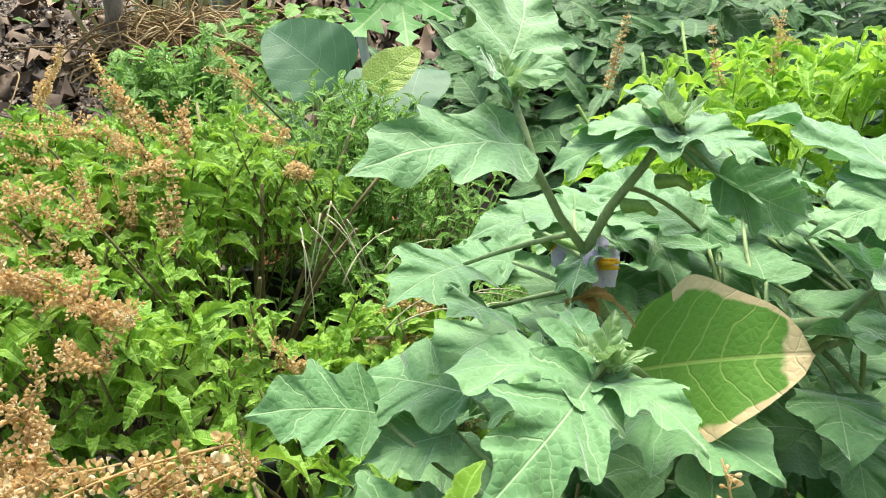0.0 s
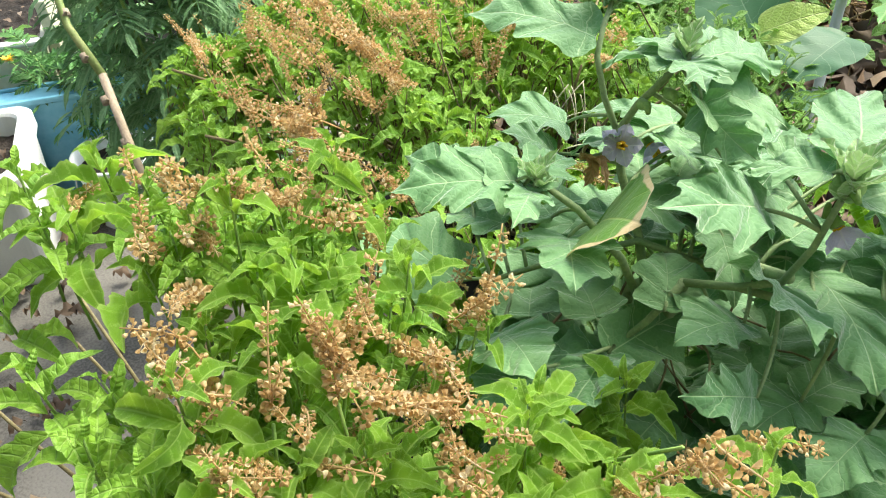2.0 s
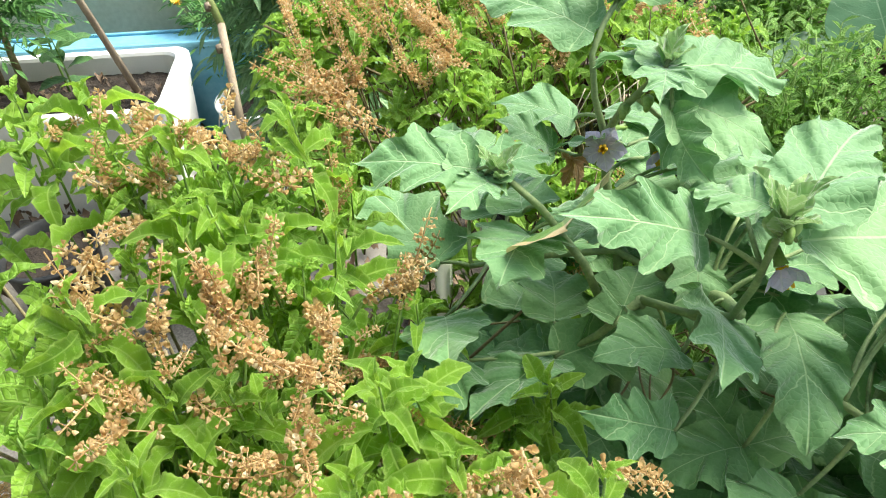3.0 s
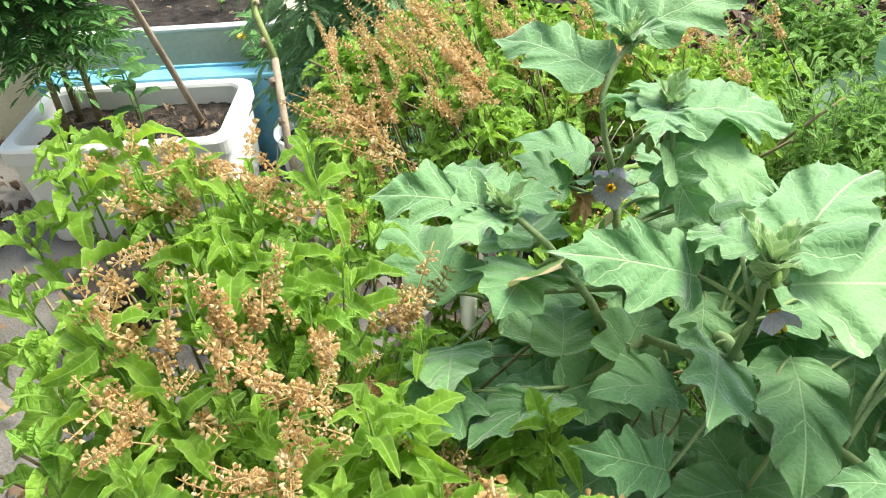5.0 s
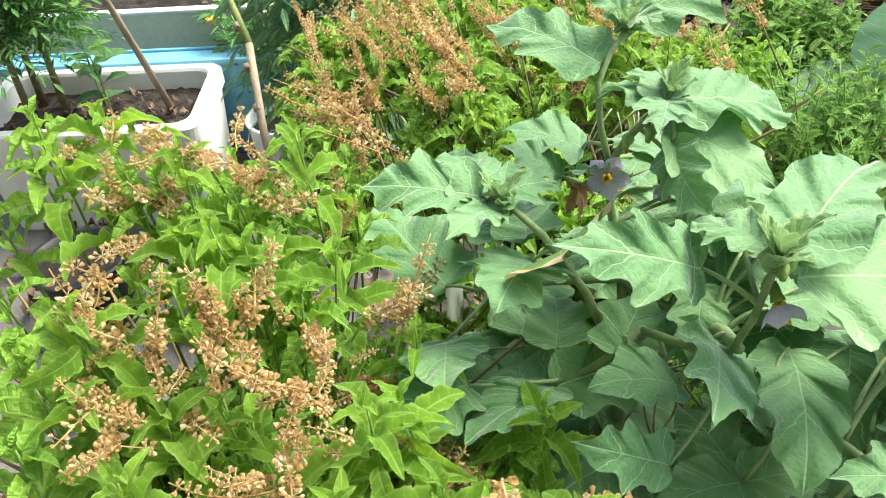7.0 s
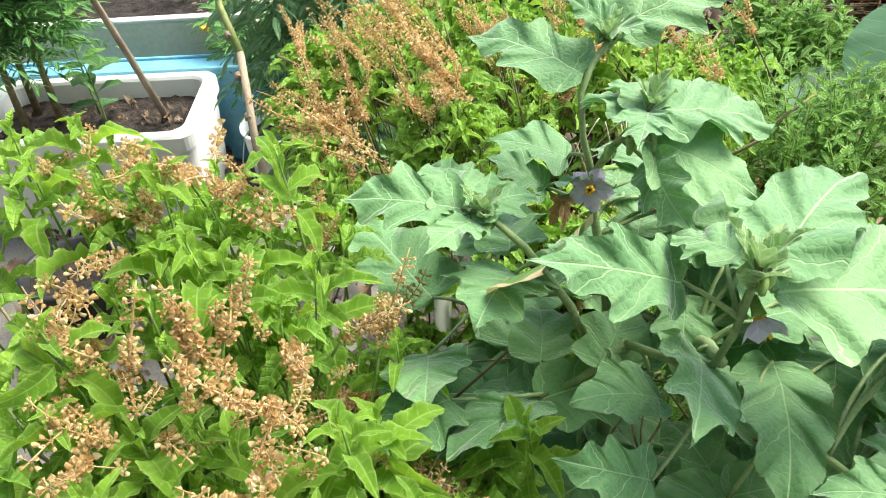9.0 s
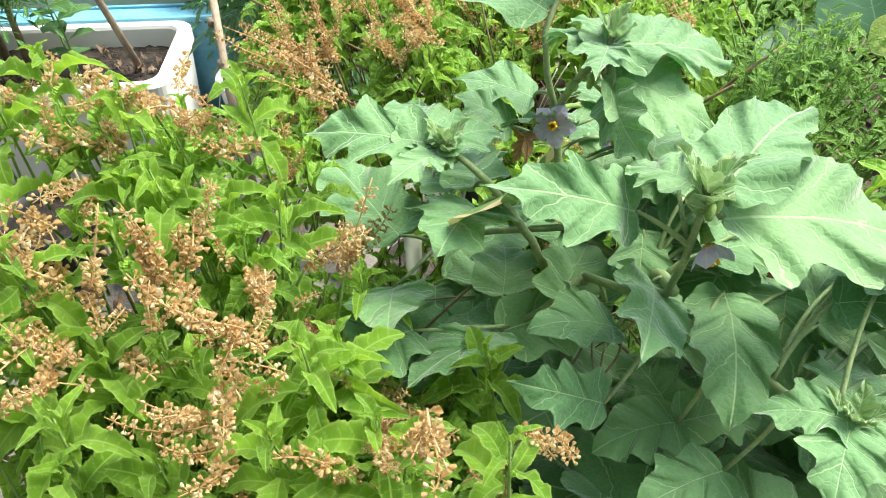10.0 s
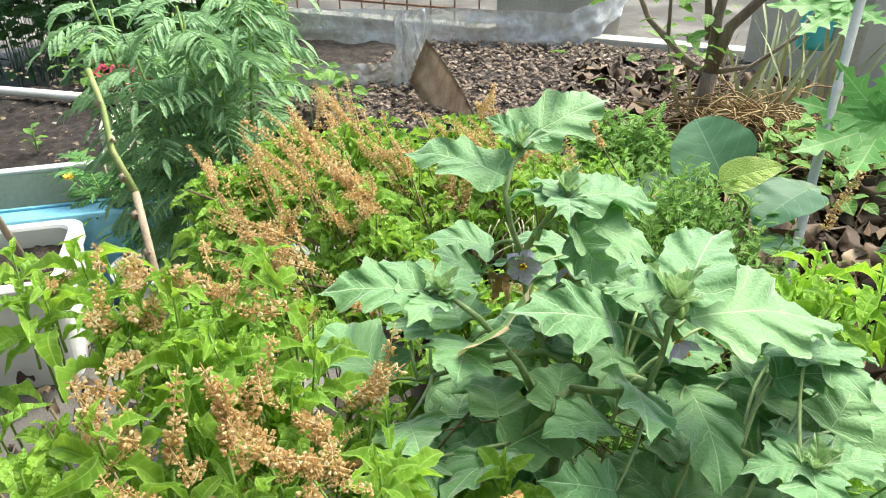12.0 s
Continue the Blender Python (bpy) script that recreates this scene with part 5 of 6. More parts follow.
for k in range(1400):
    x, y = r.uniform(-0.50, 0.16), r.uniform(-0.60, -0.13)
    if (x - 0.02) * 0.5 + (y + 0.15) > 0.02 or y > -0.13 - 0.9 * max(0, x + 0.10) * 0.35 or x < -0.37 or (x < -0.29 and y > -0.31) or (y + 0.28) + 0.7 * (x + 0.40) < 0:
        continue
    d = ((x + 0.2) / 0.45) ** 2 + ((y + 0.3) / 0.35) ** 2
    lump = noise.noise((x * 11, y * 11, 2.0))
    z = 1.095 - 0.06 * d + 0.05 * lump - abs(r.gauss(0, 0.10))
    if lump < -0.15:
        z -= 0.10
    if k % 10 == 0 and z > 1.0:
        a = r.uniform(0, 6.28)
        front.panicle((x, y, z + 0.01), (math.cos(a), math.sin(a), r.uniform(0.1, 0.9)), r.choice((1, 2, 3)), r.uniform(0.045, 0.07))
    else:
        front.shoot((x, y, z), r.uniform(0.020, 0.032), 4, (r.uniform(-0.4, 0.4), r.uniform(-0.4, 0.4), 1))
for k in range(26):
    a = k * 2.4
    d = 0.05 + 0.3 * (k / 26) ** 0.7
    front.stem((-0.2 + 0.02 * math.cos(a), -0.28 + 0.02 * math.sin(a), 0.67), (-0.2 + d * math.cos(a) * 1.1, -0.30 + d * 0.75 * math.sin(a), 1.08), 0.0032, 0.0014, 0.03, WOODY_STEM)
front.done(GREEN_STEM)

back = Bush((-0.16, 0.42, 0.76), "yellow-green basil bush with long dry brown seed spikes", 9, OLD_MESH, OLD_BASIL_LEAF)
for foot, end in (
    ((-0.317, 0.222, 1.130), (-0.437, 0.251, 1.220)),
    ((-0.389, 0.247, 1.160), (-0.387, 0.187, 1.240)),
    ((-0.366, 0.150, 1.140), (-0.452, 0.160, 1.220)),
    ((-0.372, 0.127, 1.120), (-0.441, 0.173, 1.180)),
    ((-0.387, 0.210, 1.140), (-0.402, 0.181, 1.200)),
    ((-0.266, 0.224, 1.090), (-0.343, 0.229, 1.140)),
    ((-0.269, -0.026, 1.180), (-0.320, -0.066, 1.220)),
    ((-0.236, -0.005, 1.140), (-0.307, -0.036, 1.170)),
    ((-0.520, 0.551, 1.100), (-0.525, 0.546, 1.150)),
    ((-0.544, 0.509, 1.100), (-0.555, 0.522, 1.150)),
    ((-0.338, 0.472, 1.060), (-0.418, 0.427, 1.080)),
    ((-0.448, 0.390, 1.120), (-0.464, 0.395, 1.160)),
    ((-0.468, 0.560, 1.060), (-0.506, 0.591, 1.100)),
    ((-0.271, 0.678, 1.000), (-0.270, 0.639, 1.050)),
):
    back.spike(foot, end)
for foot, end in (
    ((-0.458, 0.299, 1.100), (-0.462, 0.315, 1.150)),
    ((-0.239, -0.018, 1.180), (-0.321, -0.053, 1.220)),
    ((-0.261, -0.026, 1.170), (-0.301, -0.056, 1.190)),
    ((-0.287, 0.407, 1.020), (-0.323, 0.387, 1.050)),
    ((-0.181, 0.417, 1.090), (-0.242, 0.437, 1.120)),
    ((-0.203, 0.502, 1.100), (-0.241, 0.540, 1.150)),
    ((-0.307, 0.212, 1.140), (-0.338, 0.213, 1.160)),
    ((-0.273, 0.187, 1.120), (-0.306, 0.190, 1.140)),
    ((-0.327, 0.086, 1.120), (-0.347, 0.101, 1.140)),
    ((-0.224, 0.058, 1.050), (-0.254, 0.076, 1.070)),
    ((-0.216, 0.328, 1.060), (-0.220, 0.348, 1.100)),
    ((-0.179, 0.449, 1.100), (-0.223, 0.456, 1.150)),
    ((-0.304, 0.319, 1.100), (-0.310, 0.310, 1.130)),
    ((-0.321, 0.395, 1.100), (-0.339, 0.404, 1.130)),
):
    back.spike(foot, end)
for foot, end in (
    ((-0.213, 0.522, 1.120), (-0.222, 0.544, 1.145)),
    ((-0.215, 0.466, 1.100), (-0.237, 0.464, 1.125)),
    ((-0.197, 0.451, 1.090), (-0.233, 0.405, 1.115)),
    ((-0.324, 0.227, 1.130), (-0.332, 0.217, 1.155)),
    ((-0.300, 0.222, 1.120), (-0.314, 0.208, 1.145)),
    ((-0.289, 0.208, 1.110), (-0.270, 0.166, 1.135)),
    ((-0.209, 0.372, 1.050), (-0.202, 0.382, 1.075)),
    ((-0.298, 0.169, 1.090), (-0.301, 0.155, 1.115)),
    ((-0.335, 0.096, 1.120), (-0.341, 0.088, 1.145)),
    ((-0.337, 0.060, 1.120), (-0.343, 0.038, 1.145)),
    ((-0.224, 0.077, 1.040), (-0.243, 0.065, 1.065)),
    ((-0.163, 0.518, 1.070), (-0.151, 0.586, 1.095)),
    ((-0.054, 0.449, 1.050), (-0.087, 0.402, 1.075)),
):
    back.panicle(foot, Vector(end) - Vector(foot), 4, 0.055)
for foot, end in (
    ((-0.304, 0.308, 1.047), (-0.472, 0.307, 1.197)),
    ((-0.345, 0.280, 1.104), (-0.512, 0.234, 1.193)),
    ((-0.391, 0.227, 1.109), (-0.492, 0.217, 1.180)),
    ((-0.429, 0.392, 1.097), (-0.487, 0.420, 1.187)),
    ((-0.439, 0.449, 1.099), (-0.477, 0.489, 1.193)),
    ((-0.339, 0.382, 1.101), (-0.430, 0.384, 1.164)),
    ((-0.453, 0.199, 1.091), (-0.508, 0.219, 1.155)),
    ((-0.327, 0.072, 1.118), (-0.423, 0.048, 1.158)),
    ((-0.270, 0.057, 1.099), (-0.392, 0.031, 1.157)),
    ((-0.435, 0.266, 1.112), (-0.482, 0.286, 1.166)),
    ((-0.356, 0.332, 1.070), (-0.455, 0.337, 1.152)),
    ((-0.389, 0.305, 1.104), (-0.475, 0.307, 1.173)),
    ((-0.345, 0.371, 1.085), (-0.402, 0.385, 1.129)),
    ((-0.292, 0.408, 1.109), (-0.383, 0.387, 1.110)),
    ((-0.314, 0.369, 1.051), (-0.400, 0.382, 1.120)),
    ((-0.366, 0.230, 1.085), (-0.462, 0.222, 1.143)),
    ((-0.298, 0.518, 1.097), (-0.367, 0.527, 1.135)),
    ((-0.474, 0.315, 1.133), (-0.534, 0.319, 1.179)),
):
    back.spike(foot, end)
    for k in range(back.r.choice((0, 1, 1))):
        way = Vector(end) - Vector(foot)
        lower = Vector(foot) + way * 0.1 + Vector((back.r.uniform(-0.03, 0.03), back.r.uniform(-0.03, 0.03), -0.01))
        back.spike(lower, lower + way * back.r.uniform(0.5, 0.8) + Vector((back.r.uniform(-0.03, 0.03), back.r.uniform(-0.02, 0.04), back.r.uniform(-0.02, 0.01))))
    back.stem(Vector(foot) + Vector((0.06, 0, -0.16)), foot, 0.0018, 0.0012)
r = random.Random(52)
for k in range(1050):
    x, y = r.uniform(-0.78, 0.0), r.uniform(0.02, 0.80)
    d = ((x + 0.33) / 0.44) ** 2 + ((y - 0.38) / 0.42) ** 2
    if d > 1 or (x > -0.16 and 0.22 < y < 0.45) or -0.826 * (y + 0.593) - 0.809 * (x - 0.17) > -0.04:
        continue
    lump = noise.noise((x * 8, y * 8, 5.0))
    z = 1.11 - 0.12 * d + 0.07 * lump - abs(r.gauss(0, 0.07))
    if lump < -0.32:
        z -= 0.10
    if k % 19 == 0:
        back.panicle((x, y, z + 0.02), (r.uniform(-0.9, 0.2), r.uniform(-0.2, 0.5), r.uniform(0.1, 0.9)), 3, r.uniform(0.06, 0.09))
    else:
        back.shoot((x, y, z), r.choice((0.026, 0.034, 0.044)) * r.uniform(0.9, 1.1), 3, (r.uniform(-0.5, 0.5), r.uniform(-0.5, 0.5), 1))
for k in range(30):
    a = k * 2.4
    d = 0.08 + 0.34 * (k / 30) ** 0.7
    back.stem((-0.16 + 0.03 * math.cos(a), 0.42 + 0.03 * math.sin(a), 0.75), (-0.3 + d * math.cos(a), 0.38 + d * math.sin(a), 1.04), 0.0042, 0.002, 0.03, WOODY_STEM)
back.done()

side_bush = Bush((0.5, 0.28, 0.69), "young green basil with a few reddish seed spikes", 17, BASIL_MESH, BASIL_LEAF)
r = random.Random(53)
for k in range(150):
    x, y = r.uniform(0.24, 1.0), r.uniform(0.0, 0.5)
    d = ((x - 0.60) / 0.42) ** 2 + ((y - 0.22) / 0.24) ** 2
    if d > 1:
        continue
    z = 1.19 - 0.10 * d - abs(r.gauss(0, 0.06))
    if k % 11 == 0:
        c = Vector((x, y, z + 0.02))
        side_bush.spike(c, c + Vector((r.uniform(-0.6, 0.2), r.uniform(-0.1, 0.4), r.uniform(0.4, 0.9))).normalized() * r.uniform(0.06, 0.09))
    else:
        side_bush.shoot((x, y, z), r.uniform(0.038, 0.054), 4, (r.uniform(-0.3, 0.3), r.uniform(-0.3, 0.3), 1))
for k in range(14):
    a = k * 2.4
    d = 0.06 + 0.3 * (k / 14) ** 0.7
    side_bush.stem((0.5 + 0.03 * math.cos(a), 0.28 + 0.03 * math.sin(a), 0.68), (0.56 + d * math.cos(a), 0.3 + d * math.sin(a), 1.08), 0.005, 0.0025, 0.03, GREEN_STEM)
side_bush.done(GREEN_STEM)


# ---- ferny marigolds and the tall plant ----
LEAFLET = [leaf_shape(toothed(0.12, 7, 0.2), 6, 2, 0.03, 0.3, 0.01, 0, k) for k in range(4)]
WIDE_LEAFLET = [leaf_shape(toothed(0.115, 6, 0.12), 6, 2, 0.08, 0.3, 0.015, 0, k) for k in range(4)]


def feather(heap, base, tip, pairs, size, shapes, r, sag=0.02, hang=0.15):
    """A divided leaf: a bowed rib with pairs of leaflets and one at the end."""
    pts = bent(base, tip, sag, r.uniform(-0.1, 0.1), 10)
    heap.add(tube(pts, 0.0016, 0.0008, 4))
    for k in range(pairs):
        t = 0.2 + 0.76 * k / pairs
        i = min(9, int(t * 10))
        p = pts[i].lerp(pts[i + 1], t * 10 - i)
        way = (pts[i + 1] - pts[i]).normalized()
        across = way.cross(Vector((0, 0, 1)))
        across = across.normalized() if across.length > 1e-3 else Vector((1, 0, 0))
        n = size * (0.6 + 0.4 * math.sin(math.pi * t)) * r.uniform(0.85, 1.15)
        for s in (1, -1):
            d = (across * s + way * 0.7 + Vector((0, 0, r.uniform(-0.2, 0.1) - hang))).normalized()
            heap.add(r.choice(shapes), aim(p, p + d * n, s * 25 + r.uniform(-25, 25)), r.random())
    way = (pts[-1] - pts[-2]).normalized()
    heap.add(r.choice(shapes), aim(pts[-1], pts[-1] + way * size), r.random())


def ferny(name, place, label, category, height, spread, count, leaf_len, leaflet, shapes, material, seed, stems=4, pairs=7, tall=0.3, hang=0.15):
    """A plant of several stems with divided leaves, each leaf a part of its own."""
    r = random.Random(seed)
    ob = thing(name, place, label, category)
    axes = []
    for k in range(stems):
        a = k * 2.4 + seed
        end = Vector((math.cos(a) * spread * 0.55 * (k > 0), math.sin(a) * spread * 0.55 * (k > 0), height * r.uniform(0.85, 1.0)))
        pts = bent((0.01 * math.cos(a), 0.01 * math.sin(a), 0), end, 0.02, 0.1, 6)
        part("stem", Heap().add(tube(pts, 0.006, 0.003, 7)), GREEN_STEM, ob)
        axes.append(pts)
    for k in range(count):
        pts = axes[k % stems]
        t = tall + (1 - tall) * ((k // stems + r.random()) / (count / stems))
        p = pts[0].lerp(pts[-1], min(1, t))
        a = k * 2.4 + r.uniform(-0.4, 0.4)
        n = leaf_len * (1.1 - 0.45 * t) * r.uniform(0.8, 1.15)
        tip = p + Vector((math.cos(a), math.sin(a), 0.55 - 0.6 * (1 - t) - 1.6 * hang + r.uniform(-0.3, 0.3))).normalized() * n
        heap = Heap()
        feather(heap, p, tip, pairs, leaflet, shapes, r, 0.015 + 0.2 * hang * n, hang)
        part("leaf", heap, material, ob)
    return ob


TALL = (-1.12, 0.83)
ferny("tall_marigold", (*TALL, 0.0), "tall leafy marigold with drooping divided leaves", "marigold plant", 1.32, 0.36, 280, 0.20, 0.066, WIDE_LEAFLET, TALL_LEAF, 3, 10, 7, 0.35, 0.38)
mari = ferny("marigold", (-1.80, 1.20, 0.0), "low feathery marigold growing beside a blue tub", "marigold plant", 0.50, 0.30, 130, 0.18, 0.05, LEAFLET, MARIGOLD_LEAF, 5, 5, 8, 0.5)
bloom = Heap()
for k in range(22):
    a = k * 2.4
    bloom.add(LEAFLET[0], aim((-0.14, -0.16, 0.50), (-0.14 + 0.02 * math.cos(a), -0.16 + 0.02 * math.sin(a), 0.502 + 0.0008 * k)), 0.3)
part("flower", bloom, PISTIL, mari, "small yellow flower head")
part("flower_stalk", Heap().add(tube([(-0.05, -0.05, 0.3), (-0.14, -0.16, 0.50)], 0.0018, 0.0015)), GREEN_STEM, mari)
for a, b, s, h in ((-0.20, -0.06, 11, 0.80), (-0.13, 0.03, 12, 0.76), (-0.24, 0.11, 13, 0.74)):
    p = in_box(a, b, 0.31)
    bm_stem = thing("marigold", p, "feathery dark green marigold growing in a white box", "marigold plant", "marigolds in the box")
    rr = random.Random(s)
    part("stem", Heap().add(tube([(0, 0, 0), (0.01, 0.0, 0.2), (0.015, 0.01, h * 0.6)], 0.014, 0.008, 8)), WOODY_STEM, bm_stem)
    for k in range(110):
        t = 0.36 + 0.64 * k / 110
        a2 = k * 2.4
        n = 0.25 * (1.15 - 0.6 * t)
        p0 = Vector((0.012, 0.005, h * min(0.62, t)))
        heap = Heap()
        feather(heap, p0, p0 + Vector((math.cos(a2), math.sin(a2), 1.5 * (t - 0.5))).normalized() * n, 8, 0.05, LEAFLET, rr)
        part("leaf", heap, MARIGOLD_LEAF, bm_stem)


def seedling(place, label, category, height, count, size, material, seed, shapes=OVATE, lean=(0, 0)):
    r = random.Random(seed)
    ob = thing("seedling", place, label, category)
    top_at = Vector((lean[0], lean[1], height))
    part("stem", Heap().add(tube(bent((0, 0, 0), top_at, 0.01, 0.1), 0.004, 0.002)), GREEN_STEM, ob)
    for k in range(count):
        p = top_at * (0.3 + 0.7 * k / max(1, count - 1))
        a = k * 2.4 + seed
        part("leaf", Heap().add(r.choice(shapes), aim(p, p + Vector((math.cos(a), math.sin(a), r.uniform(-0.3, 0.4))).normalized() * size * r.uniform(0.8, 1.2)), r.random()), material, ob)
    return ob


r = random.Random(44)
scraps = Heap()
for _ in range(70):
    p = in_box(r.uniform(-0.29, 0.29), r.uniform(-0.14, 0.14), 0.325 + r.uniform(0, 0.012))
    scraps.add(r.choice(LITTER), pose(*p, r.gauss(0, 12), r.gauss(0, 12), r.uniform(0, 360)) @ Matrix.Scale(r.uniform(0.010, 0.040), 4), r.random())
tagged(part("box_litter", scraps, DRY_LEAF, None), "dry leaf scraps lying on the box soil", "leaf litter", "", "stuff")
seedling(in_box(0.03, 0.0, 0.31), "dark-leaved seedling growing in the white box", "seedling", 0.26, 8, 0.11, WEED_LEAF, 2, lean=(0.03, -0.02))
seedling(in_box(-0.02, 0.08, 0.31), "thin green seedling growing in the white box", "seedling", 0.5, 10, 0.08, SHRUB_LEAF, 5, lean=(-0.05, 0.03))
for k in range(7):
    bx, by = frame_axes(BED_TURN)
    p = Vector((-2.02, 1.27, 0.39)) - bx * (0.1 + 0.2 * k) + by * (0.15 + 0.5 * ((k * 0.37) % 1))
    seedling(p, "small green seedling in the cream bed", "seedling", 0.06 + 0.05 * (k % 3), 6, 0.06, SHRUB_LEAF, k + 20)


# ---- fine shrub, big leaves ----
NARROW = [leaf_shape(toothed(0.19, 2, 0.02), 4, 2, 0.05, 0.35, 0.01, 0, k) for k in range(4)]


def fine_shrub(place, label, centre, spread, top_z, count, size, material, seed, singles=280):
    """A twiggy shrub: upright twigs set with narrow leaves."""
    r = random.Random(seed)
    ob = thing("leafy_shrub", place, label, "shrub")
    at = Vector(place)
    wood, rest, done = Heap(), Heap(), 0
    meshes = [Heap().add(s, None, 0.2 * k).mesh("leaf", material) for k, s in enumerate(NARROW)]
    for _ in range(count):
        x, y = r.gauss(0, 0.5) * spread[0], r.gauss(0, 0.5) * spread[1]
        d = (x / spread[0]) ** 2 + (y / spread[1]) ** 2
        top = Vector((centre[0] + x, centre[1] + y, top_z - 0.10 * d - abs(r.gauss(0, 0.08)))) - at
        low = top - Vector((r.uniform(-0.05, 0.05) + x * 0.3, r.uniform(-0.05, 0.05) + y * 0.3, r.uniform(0.10, 0.22)))
        wood.add(tube([low, low.lerp(top, 0.5) + Vector((r.uniform(-0.01, 0.01), 0, 0)), top], 0.0018, 0.001, 4))
        for k in range(11):
            p = low.lerp(top, 0.25 + 0.75 * k / 10)
            a = k * 2.4 + x * 40
            n = size * r.uniform(0.7, 1.2)
            m = aim(p, p + Vector((math.cos(a), math.sin(a), r.uniform(0.1, 0.9))).normalized() * n, r.uniform(-30, 30))
            if done < singles and k > 4:
                done += 1
                part("leaf", r.choice(meshes), None, ob).matrix_basis = m
            else:
                rest.add(r.choice(NARROW), m, r.random())
    for k in range(9):
        a = k * 2.4
        wood.add(tube(bent((0, 0, 0), Vector((centre[0] + spread[0] * 0.5 * math.cos(a), centre[1] + spread[1] * 0.5 * math.sin(a), top_z - 0.22)) - at, 0.03, 0.05), 0.006, 0.002, 5))
    tagged(part("foliage", rest, material, ob), kind="stuff")
    tagged(part("twig_tangle", wood, GREEN_STEM, ob), kind="stuff")
    return ob


fine_shrub((0.06, 0.62, 0.73), "bright green fine-leaved shrub in a clay pot", (0.06, 0.62), (0.26, 0.30), 1.04, 260, 0.026, SHRUB_LEAF, 61)
fine_shrub((-0.1, 1.05, 0.0), "light green shrub behind the basil", (-0.08, 1.05), (0.24, 0.24), 1.0, 200, 0.034, SHRUB_LEAF, 62, 160)
fine_shrub((0.06, -0.02, 0.64), "fine weeds growing under the eggplant", (0.04, 0.16), (0.22, 0.20), 1.04, 150, 0.02, SHRUB_LEAF, 63, 200)

big = thing("broad_leaf_plant", (0.2, 1.12, 0.0), "young plant with very broad blue-green leaves", "broad-leaved plant")
BIG = Vector((0.2, 1.12, 0.0))


def broad(base, tip, width, roll, material, label="", up=(0, 0, 1)):
    shape = leaf_shape(lambda u, s: max(0.001, width * math.sin(math.pi * u**0.6) ** 0.6), 20, 8, 0.06, 0.12, 0.012, 0, int(base[0] * 1000))
    part("leaf", Heap().add(shape, aim(Vector(base) - BIG, Vector(tip) - BIG, roll, up), 0.4), material, big, label)
    part("leaf_stalk", Heap().add(tube(bent((0, 0, Vector(base).z * 0.7), Vector(base) - BIG, 0.02, 0.1), 0.004, 0.003)), GREEN_STEM, big)


part("stem", Heap().add(tube([(0, 0, 0), (0.01, 0, 0.5), (0, 0.01, 0.85)], 0.010, 0.006, 8)), GREEN_STEM, big)
broad((0.155, 0.875, 0.949), (0.072, 1.007, 1.019), 0.50, 0, BROAD_LEAF, up=(-0.05, -0.75, 0.6))
broad((0.312, 0.875, 0.955), (0.229, 0.760, 0.910), 0.42, 0, BROAD_LEAF)
broad((0.249, 0.911, 0.788), (0.348, 0.957, 0.785), 0.40, 0, BROAD_LEAF)
broad((0.150, 0.733, 1.000), (0.249, 0.750, 1.044), 0.32, 0, YELLOW_LEAF, "yellow-green broad leaf", (0.0, -0.6, 0.8))
broad((0.103, 1.005, 0.839), (0.062, 1.006, 0.897), 0.36, 0, YELLOW_LEAF, "small yellow-green broad leaf")
broad((0.216, 0.991, 0.835), (0.353, 1.072, 0.877), 0.40, 10, BROAD_LEAF)
broad((0.041, 0.814, 0.839), (0.025, 0.968, 0.904), 0.42, 10, BROAD_LEAF)


def papaya_leaf(parent, hub, out, size, tilt, seed, stem_to):
    """A palm-shaped leaf of seven cut lobes round its hub."""
    heap = Heap()
    hub, out = Vector(hub), Vector(out).normalized()
    up = Vector(tilt).normalized()
    lobe = leaf_shape(lobed(0.17, 4.5, 0.75, seed), 30, 6, -0.05, 0.1, 0.01, 0, seed, 0.6)
    for k in range(7):
        a = radians(-126 + 42 * k)
        way = Matrix.Rotation(a, 3, up) @ out
        heap.add(lobe, aim(hub, hub + way * size * (1.0 - 0.1 * abs(k - 3)), 0, up), 0.3)
    part("leaf", heap, PAPAYA_LEAF, parent)
    part("leaf_stalk", Heap().add(tube(bent(Vector(stem_to), hub, 0.03, 0.05), 0.006, 0.004)), GREEN_STEM, parent)


papaya = thing("papaya_plant", (0.95, 1.75, 0.0), "young papaya with large cut green leaves", "papaya plant")
part("stem", Heap().add(tube([(0, 0, 0), (0.0, 0.01, 0.7), (0.01, 0.0, 1.45)], 0.035, 0.025, 12)), GREEN_STEM, papaya)
PAP = Vector((0.95, 1.75, 0.0))
papaya_leaf(papaya, Vector((0.47, 1.30, 0.97)) - PAP, (-0.75, -0.45, -0.25), 0.23, (-0.35, -0.75, 0.75), 4, (0, 0, 1.38))
papaya_leaf(papaya, Vector((0.36, 1.62, 1.17)) - PAP, (-0.9, -0.1, -0.1), 0.20, (-0.1, -0.5, 0.85), 5, (0, 0, 1.42))
papaya_leaf(papaya, Vector((0.85, 1.35, 1.25)) - PAP, (-0.2, -0.9, -0.2), 0.22, (0.0, -0.4, 0.9), 6, (0, 0, 1.4))

# ---- weeds beside the side basil, far bushes ----
BLADE = [leaf_shape(lambda u, s: max(0.001, 0.11 * math.sin(math.pi * u**0.6) ** 0.7), 8, 2, 0.12, 0.3, 0.01, 0, k) for k in range(3)]


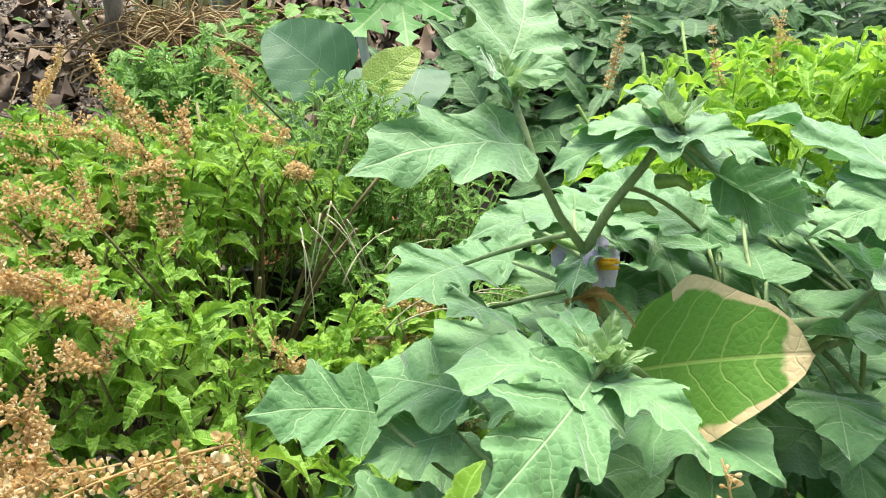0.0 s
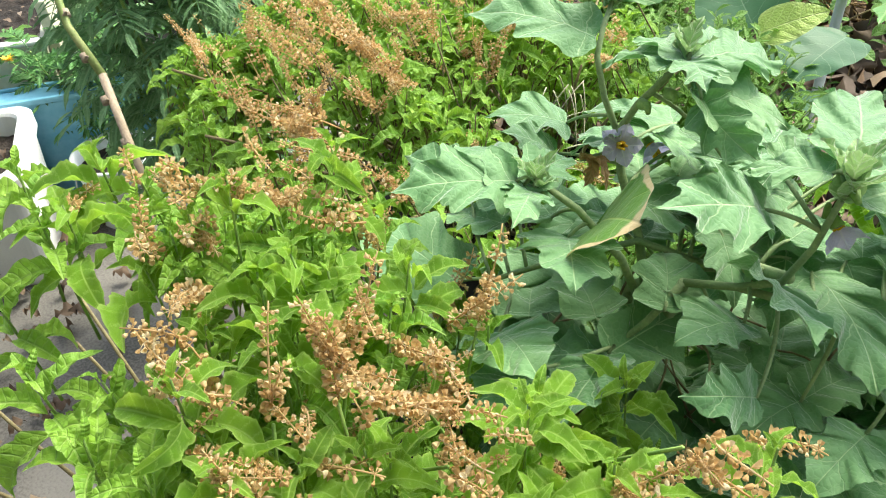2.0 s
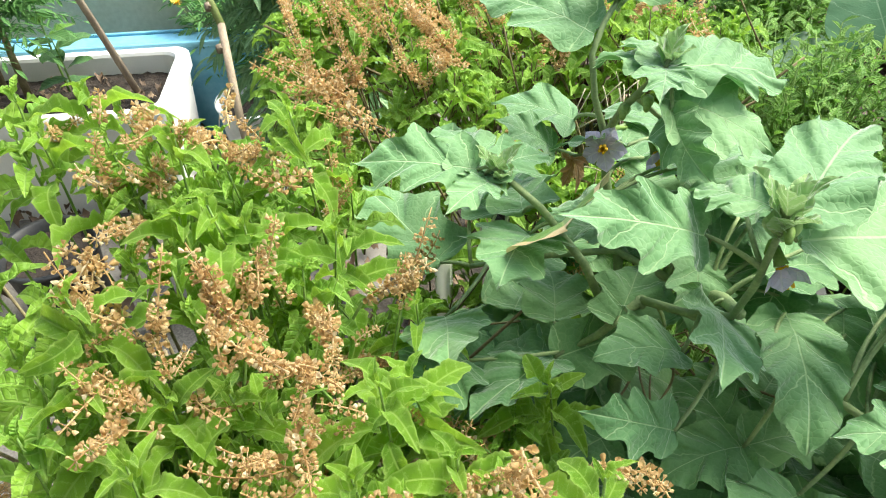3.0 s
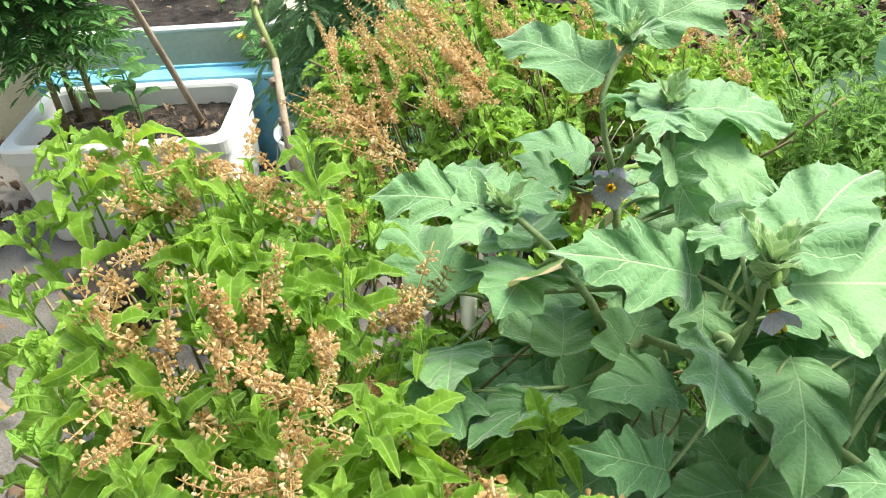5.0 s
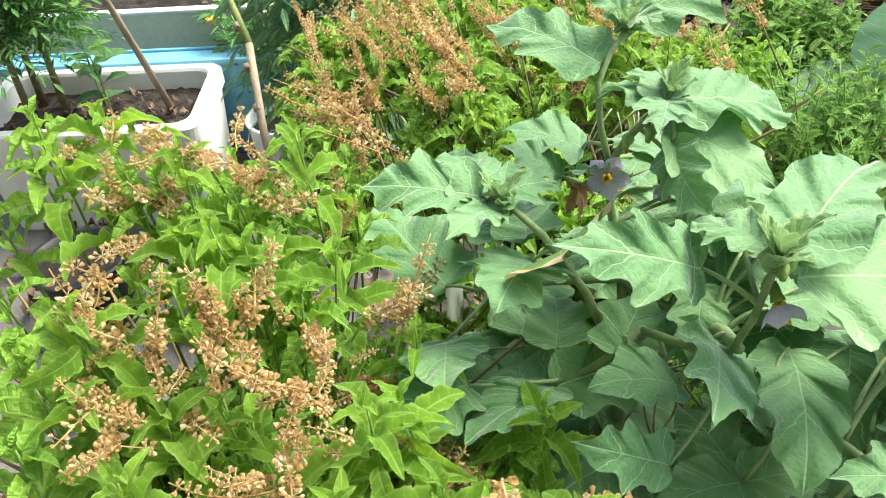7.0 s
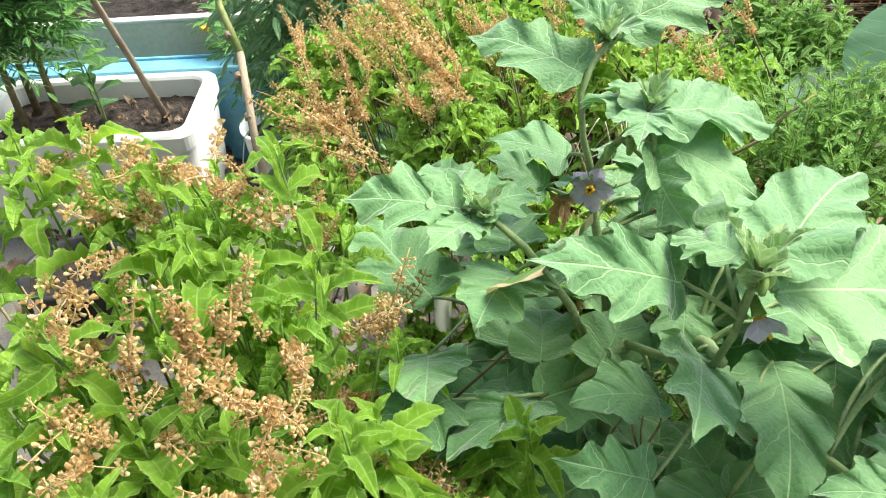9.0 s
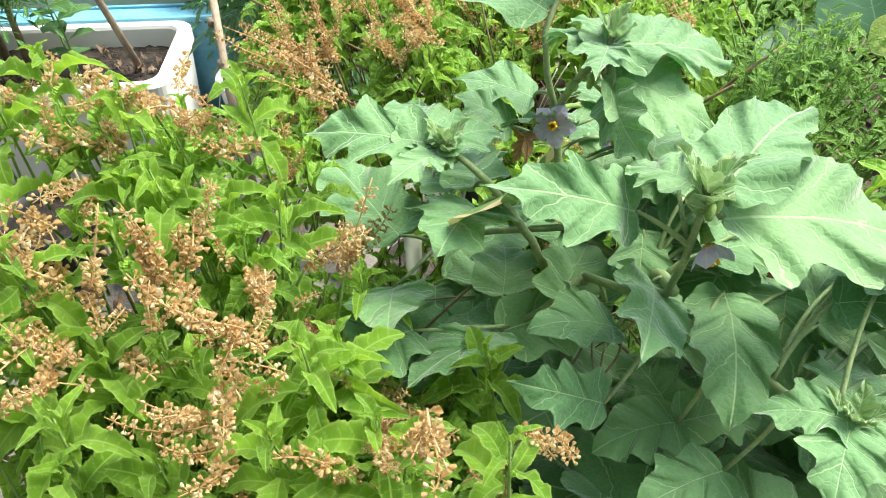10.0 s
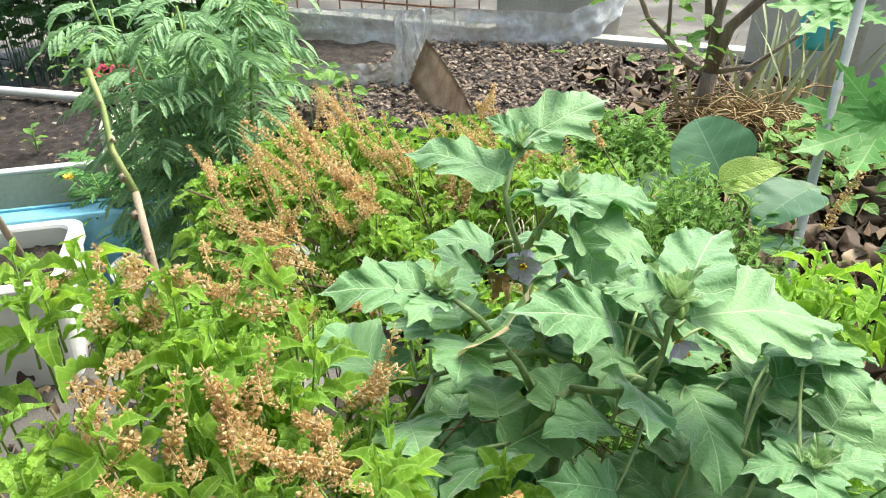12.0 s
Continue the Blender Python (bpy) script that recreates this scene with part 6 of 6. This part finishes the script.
def weeds(name, region, top_z, count, sizes, shapes, material, seed, label, category, low=0.0):
    r = random.Random(seed)
    heap = Heap()
    for _ in range(count):
        x, y = r.uniform(region[0], region[1]), r.uniform(region[2], region[3])
        e = ((2 * x - region[0] - region[1]) / (region[1] - region[0])) ** 2 + ((2 * y - region[2] - region[3]) / (region[3] - region[2])) ** 2
        if e > 1.15 + 0.5 * noise.noise((x * 2.5, y * 2.5, seed)):
            continue
        z = low + (top_z - low) * r.random() ** 0.5 * (1.0 - 0.3 * e + 0.35 * noise.noise((x * 3, y * 3, seed)))
        a, n = r.uniform(0, 6.28), r.uniform(*sizes)
        p = Vector((x, y, z))
        heap.add(r.choice(shapes), aim(p, p + Vector((math.cos(a), math.sin(a), r.uniform(-0.5, 0.5))).normalized() * n, r.uniform(-30, 30)), r.random())
        if r.random() < 0.05:
            heap.add(tube([(x, y, 0.0 if low < 0.3 else low - 0.1), p], 0.003, 0.002, 4))
    return tagged(part(name, heap, material, None), label, category, "", "stuff")


weeds("weed_patch", (0.72, 3.0, 0.45, 2.45), 0.85, 5200, (0.06, 0.18), BLADE + BLADE + OVATE, WEED_LEAF, 71, "dark green weeds crowding behind the basil", "weeds")
weeds("far_bush", (-5.2, -2.9, 2.6, 4.2), 1.5, 5200, (0.07, 0.14), OVATE, FAR_LEAF, 72, "dark green bush beyond the soil bed", "bush")
weeds("low_herbs", (-3.3, -1.5, 2.0, 2.6), 0.62, 500, (0.04, 0.09), OVATE, SHRUB_LEAF, 73, "green herbs growing at the bed edge", "herbs", 0.35)
weeds("young_bush", (-3.0, -2.5, 3.0, 3.5), 1.3, 900, (0.05, 0.09), OVATE, SHRUB_LEAF, 74, "upright green bush by the film-wrapped bed", "bush")
weeds("lime_plant", (-2.25, -2.0, 2.3, 2.55), 1.0, 60, (0.06, 0.10), OVATE, LIME_LEAF, 75, "bright lime-yellow leaves of a potted plant", "plant", 0.75)
weeds("red_plant", (-2.7, -2.4, 1.85, 2.1), 0.62, 110, (0.06, 0.12), BLADE, RED_LEAF, 76, "red strap-leaved plant at the soil bed", "red plant", 0.42)
weeds("bed_greens", (0.25, 0.85, 2.2, 2.8), 0.55, 200, (0.05, 0.1), OVATE, SHRUB_LEAF, 77, "green seedlings sprouting through the straw", "seedlings", 0.2)
weeds("street_trees", (-16, 12, 15, 19.5), 5.0, 2600, (0.5, 1.3), OVATE, WEED_LEAF, 78, "dark street trees far behind the wall", "trees", 1.0)

# ---- pale dry twigs and a bit of white pipe ----
def dry_twig(points, radius, label):
    tagged(part("dry_twig", Heap().add(tube(points, radius, radius * 0.5, 5, 0.9)), PALE_TWIG, None), label, "twig", "dry twigs among the plants")


r = random.Random(90)
for k in range(9):
    c = Vector((-0.06 + r.uniform(-0.05, 0.07), 0.17 + r.uniform(-0.04, 0.06), 1.06 + r.uniform(-0.02, 0.02)))
    a = r.uniform(-0.5, 0.5)
    dry_twig(bent(c, c + Vector((0.07 * math.cos(a), 0.07 * math.sin(a), r.uniform(-0.02, 0.03))), 0.006, 0.08), 0.0008, "pale dry curled twig among green leaves")
for k in range(10):
    c = Vector((-0.10 + r.uniform(-0.03, 0.03), 0.27 + r.uniform(-0.03, 0.03), 1.10))
    dry_twig(bent(c, c + Vector((r.uniform(-0.04, 0.04), r.uniform(-0.05, 0.0), r.uniform(-0.10, -0.04))), 0.008, 0.05), 0.0008, "pale drooping flower stalk of the basil")
white_bit = thing("pipe_end", (-0.20, 0.06, 0.0), "short white plastic pipe standing behind eggplant leaves", "pipe")
part("pipe", Heap().add(tube([(0, 0, 0), (0, 0, 0.95)], 0.011, 0.011, 12)), WHITE_PIPE, white_bit)
part("cap", Heap().add(tube([(0, 0, 0.95), (0, 0, 0.975)], 0.014, 0.014, 12)), WHITE_PIPE, white_bit)
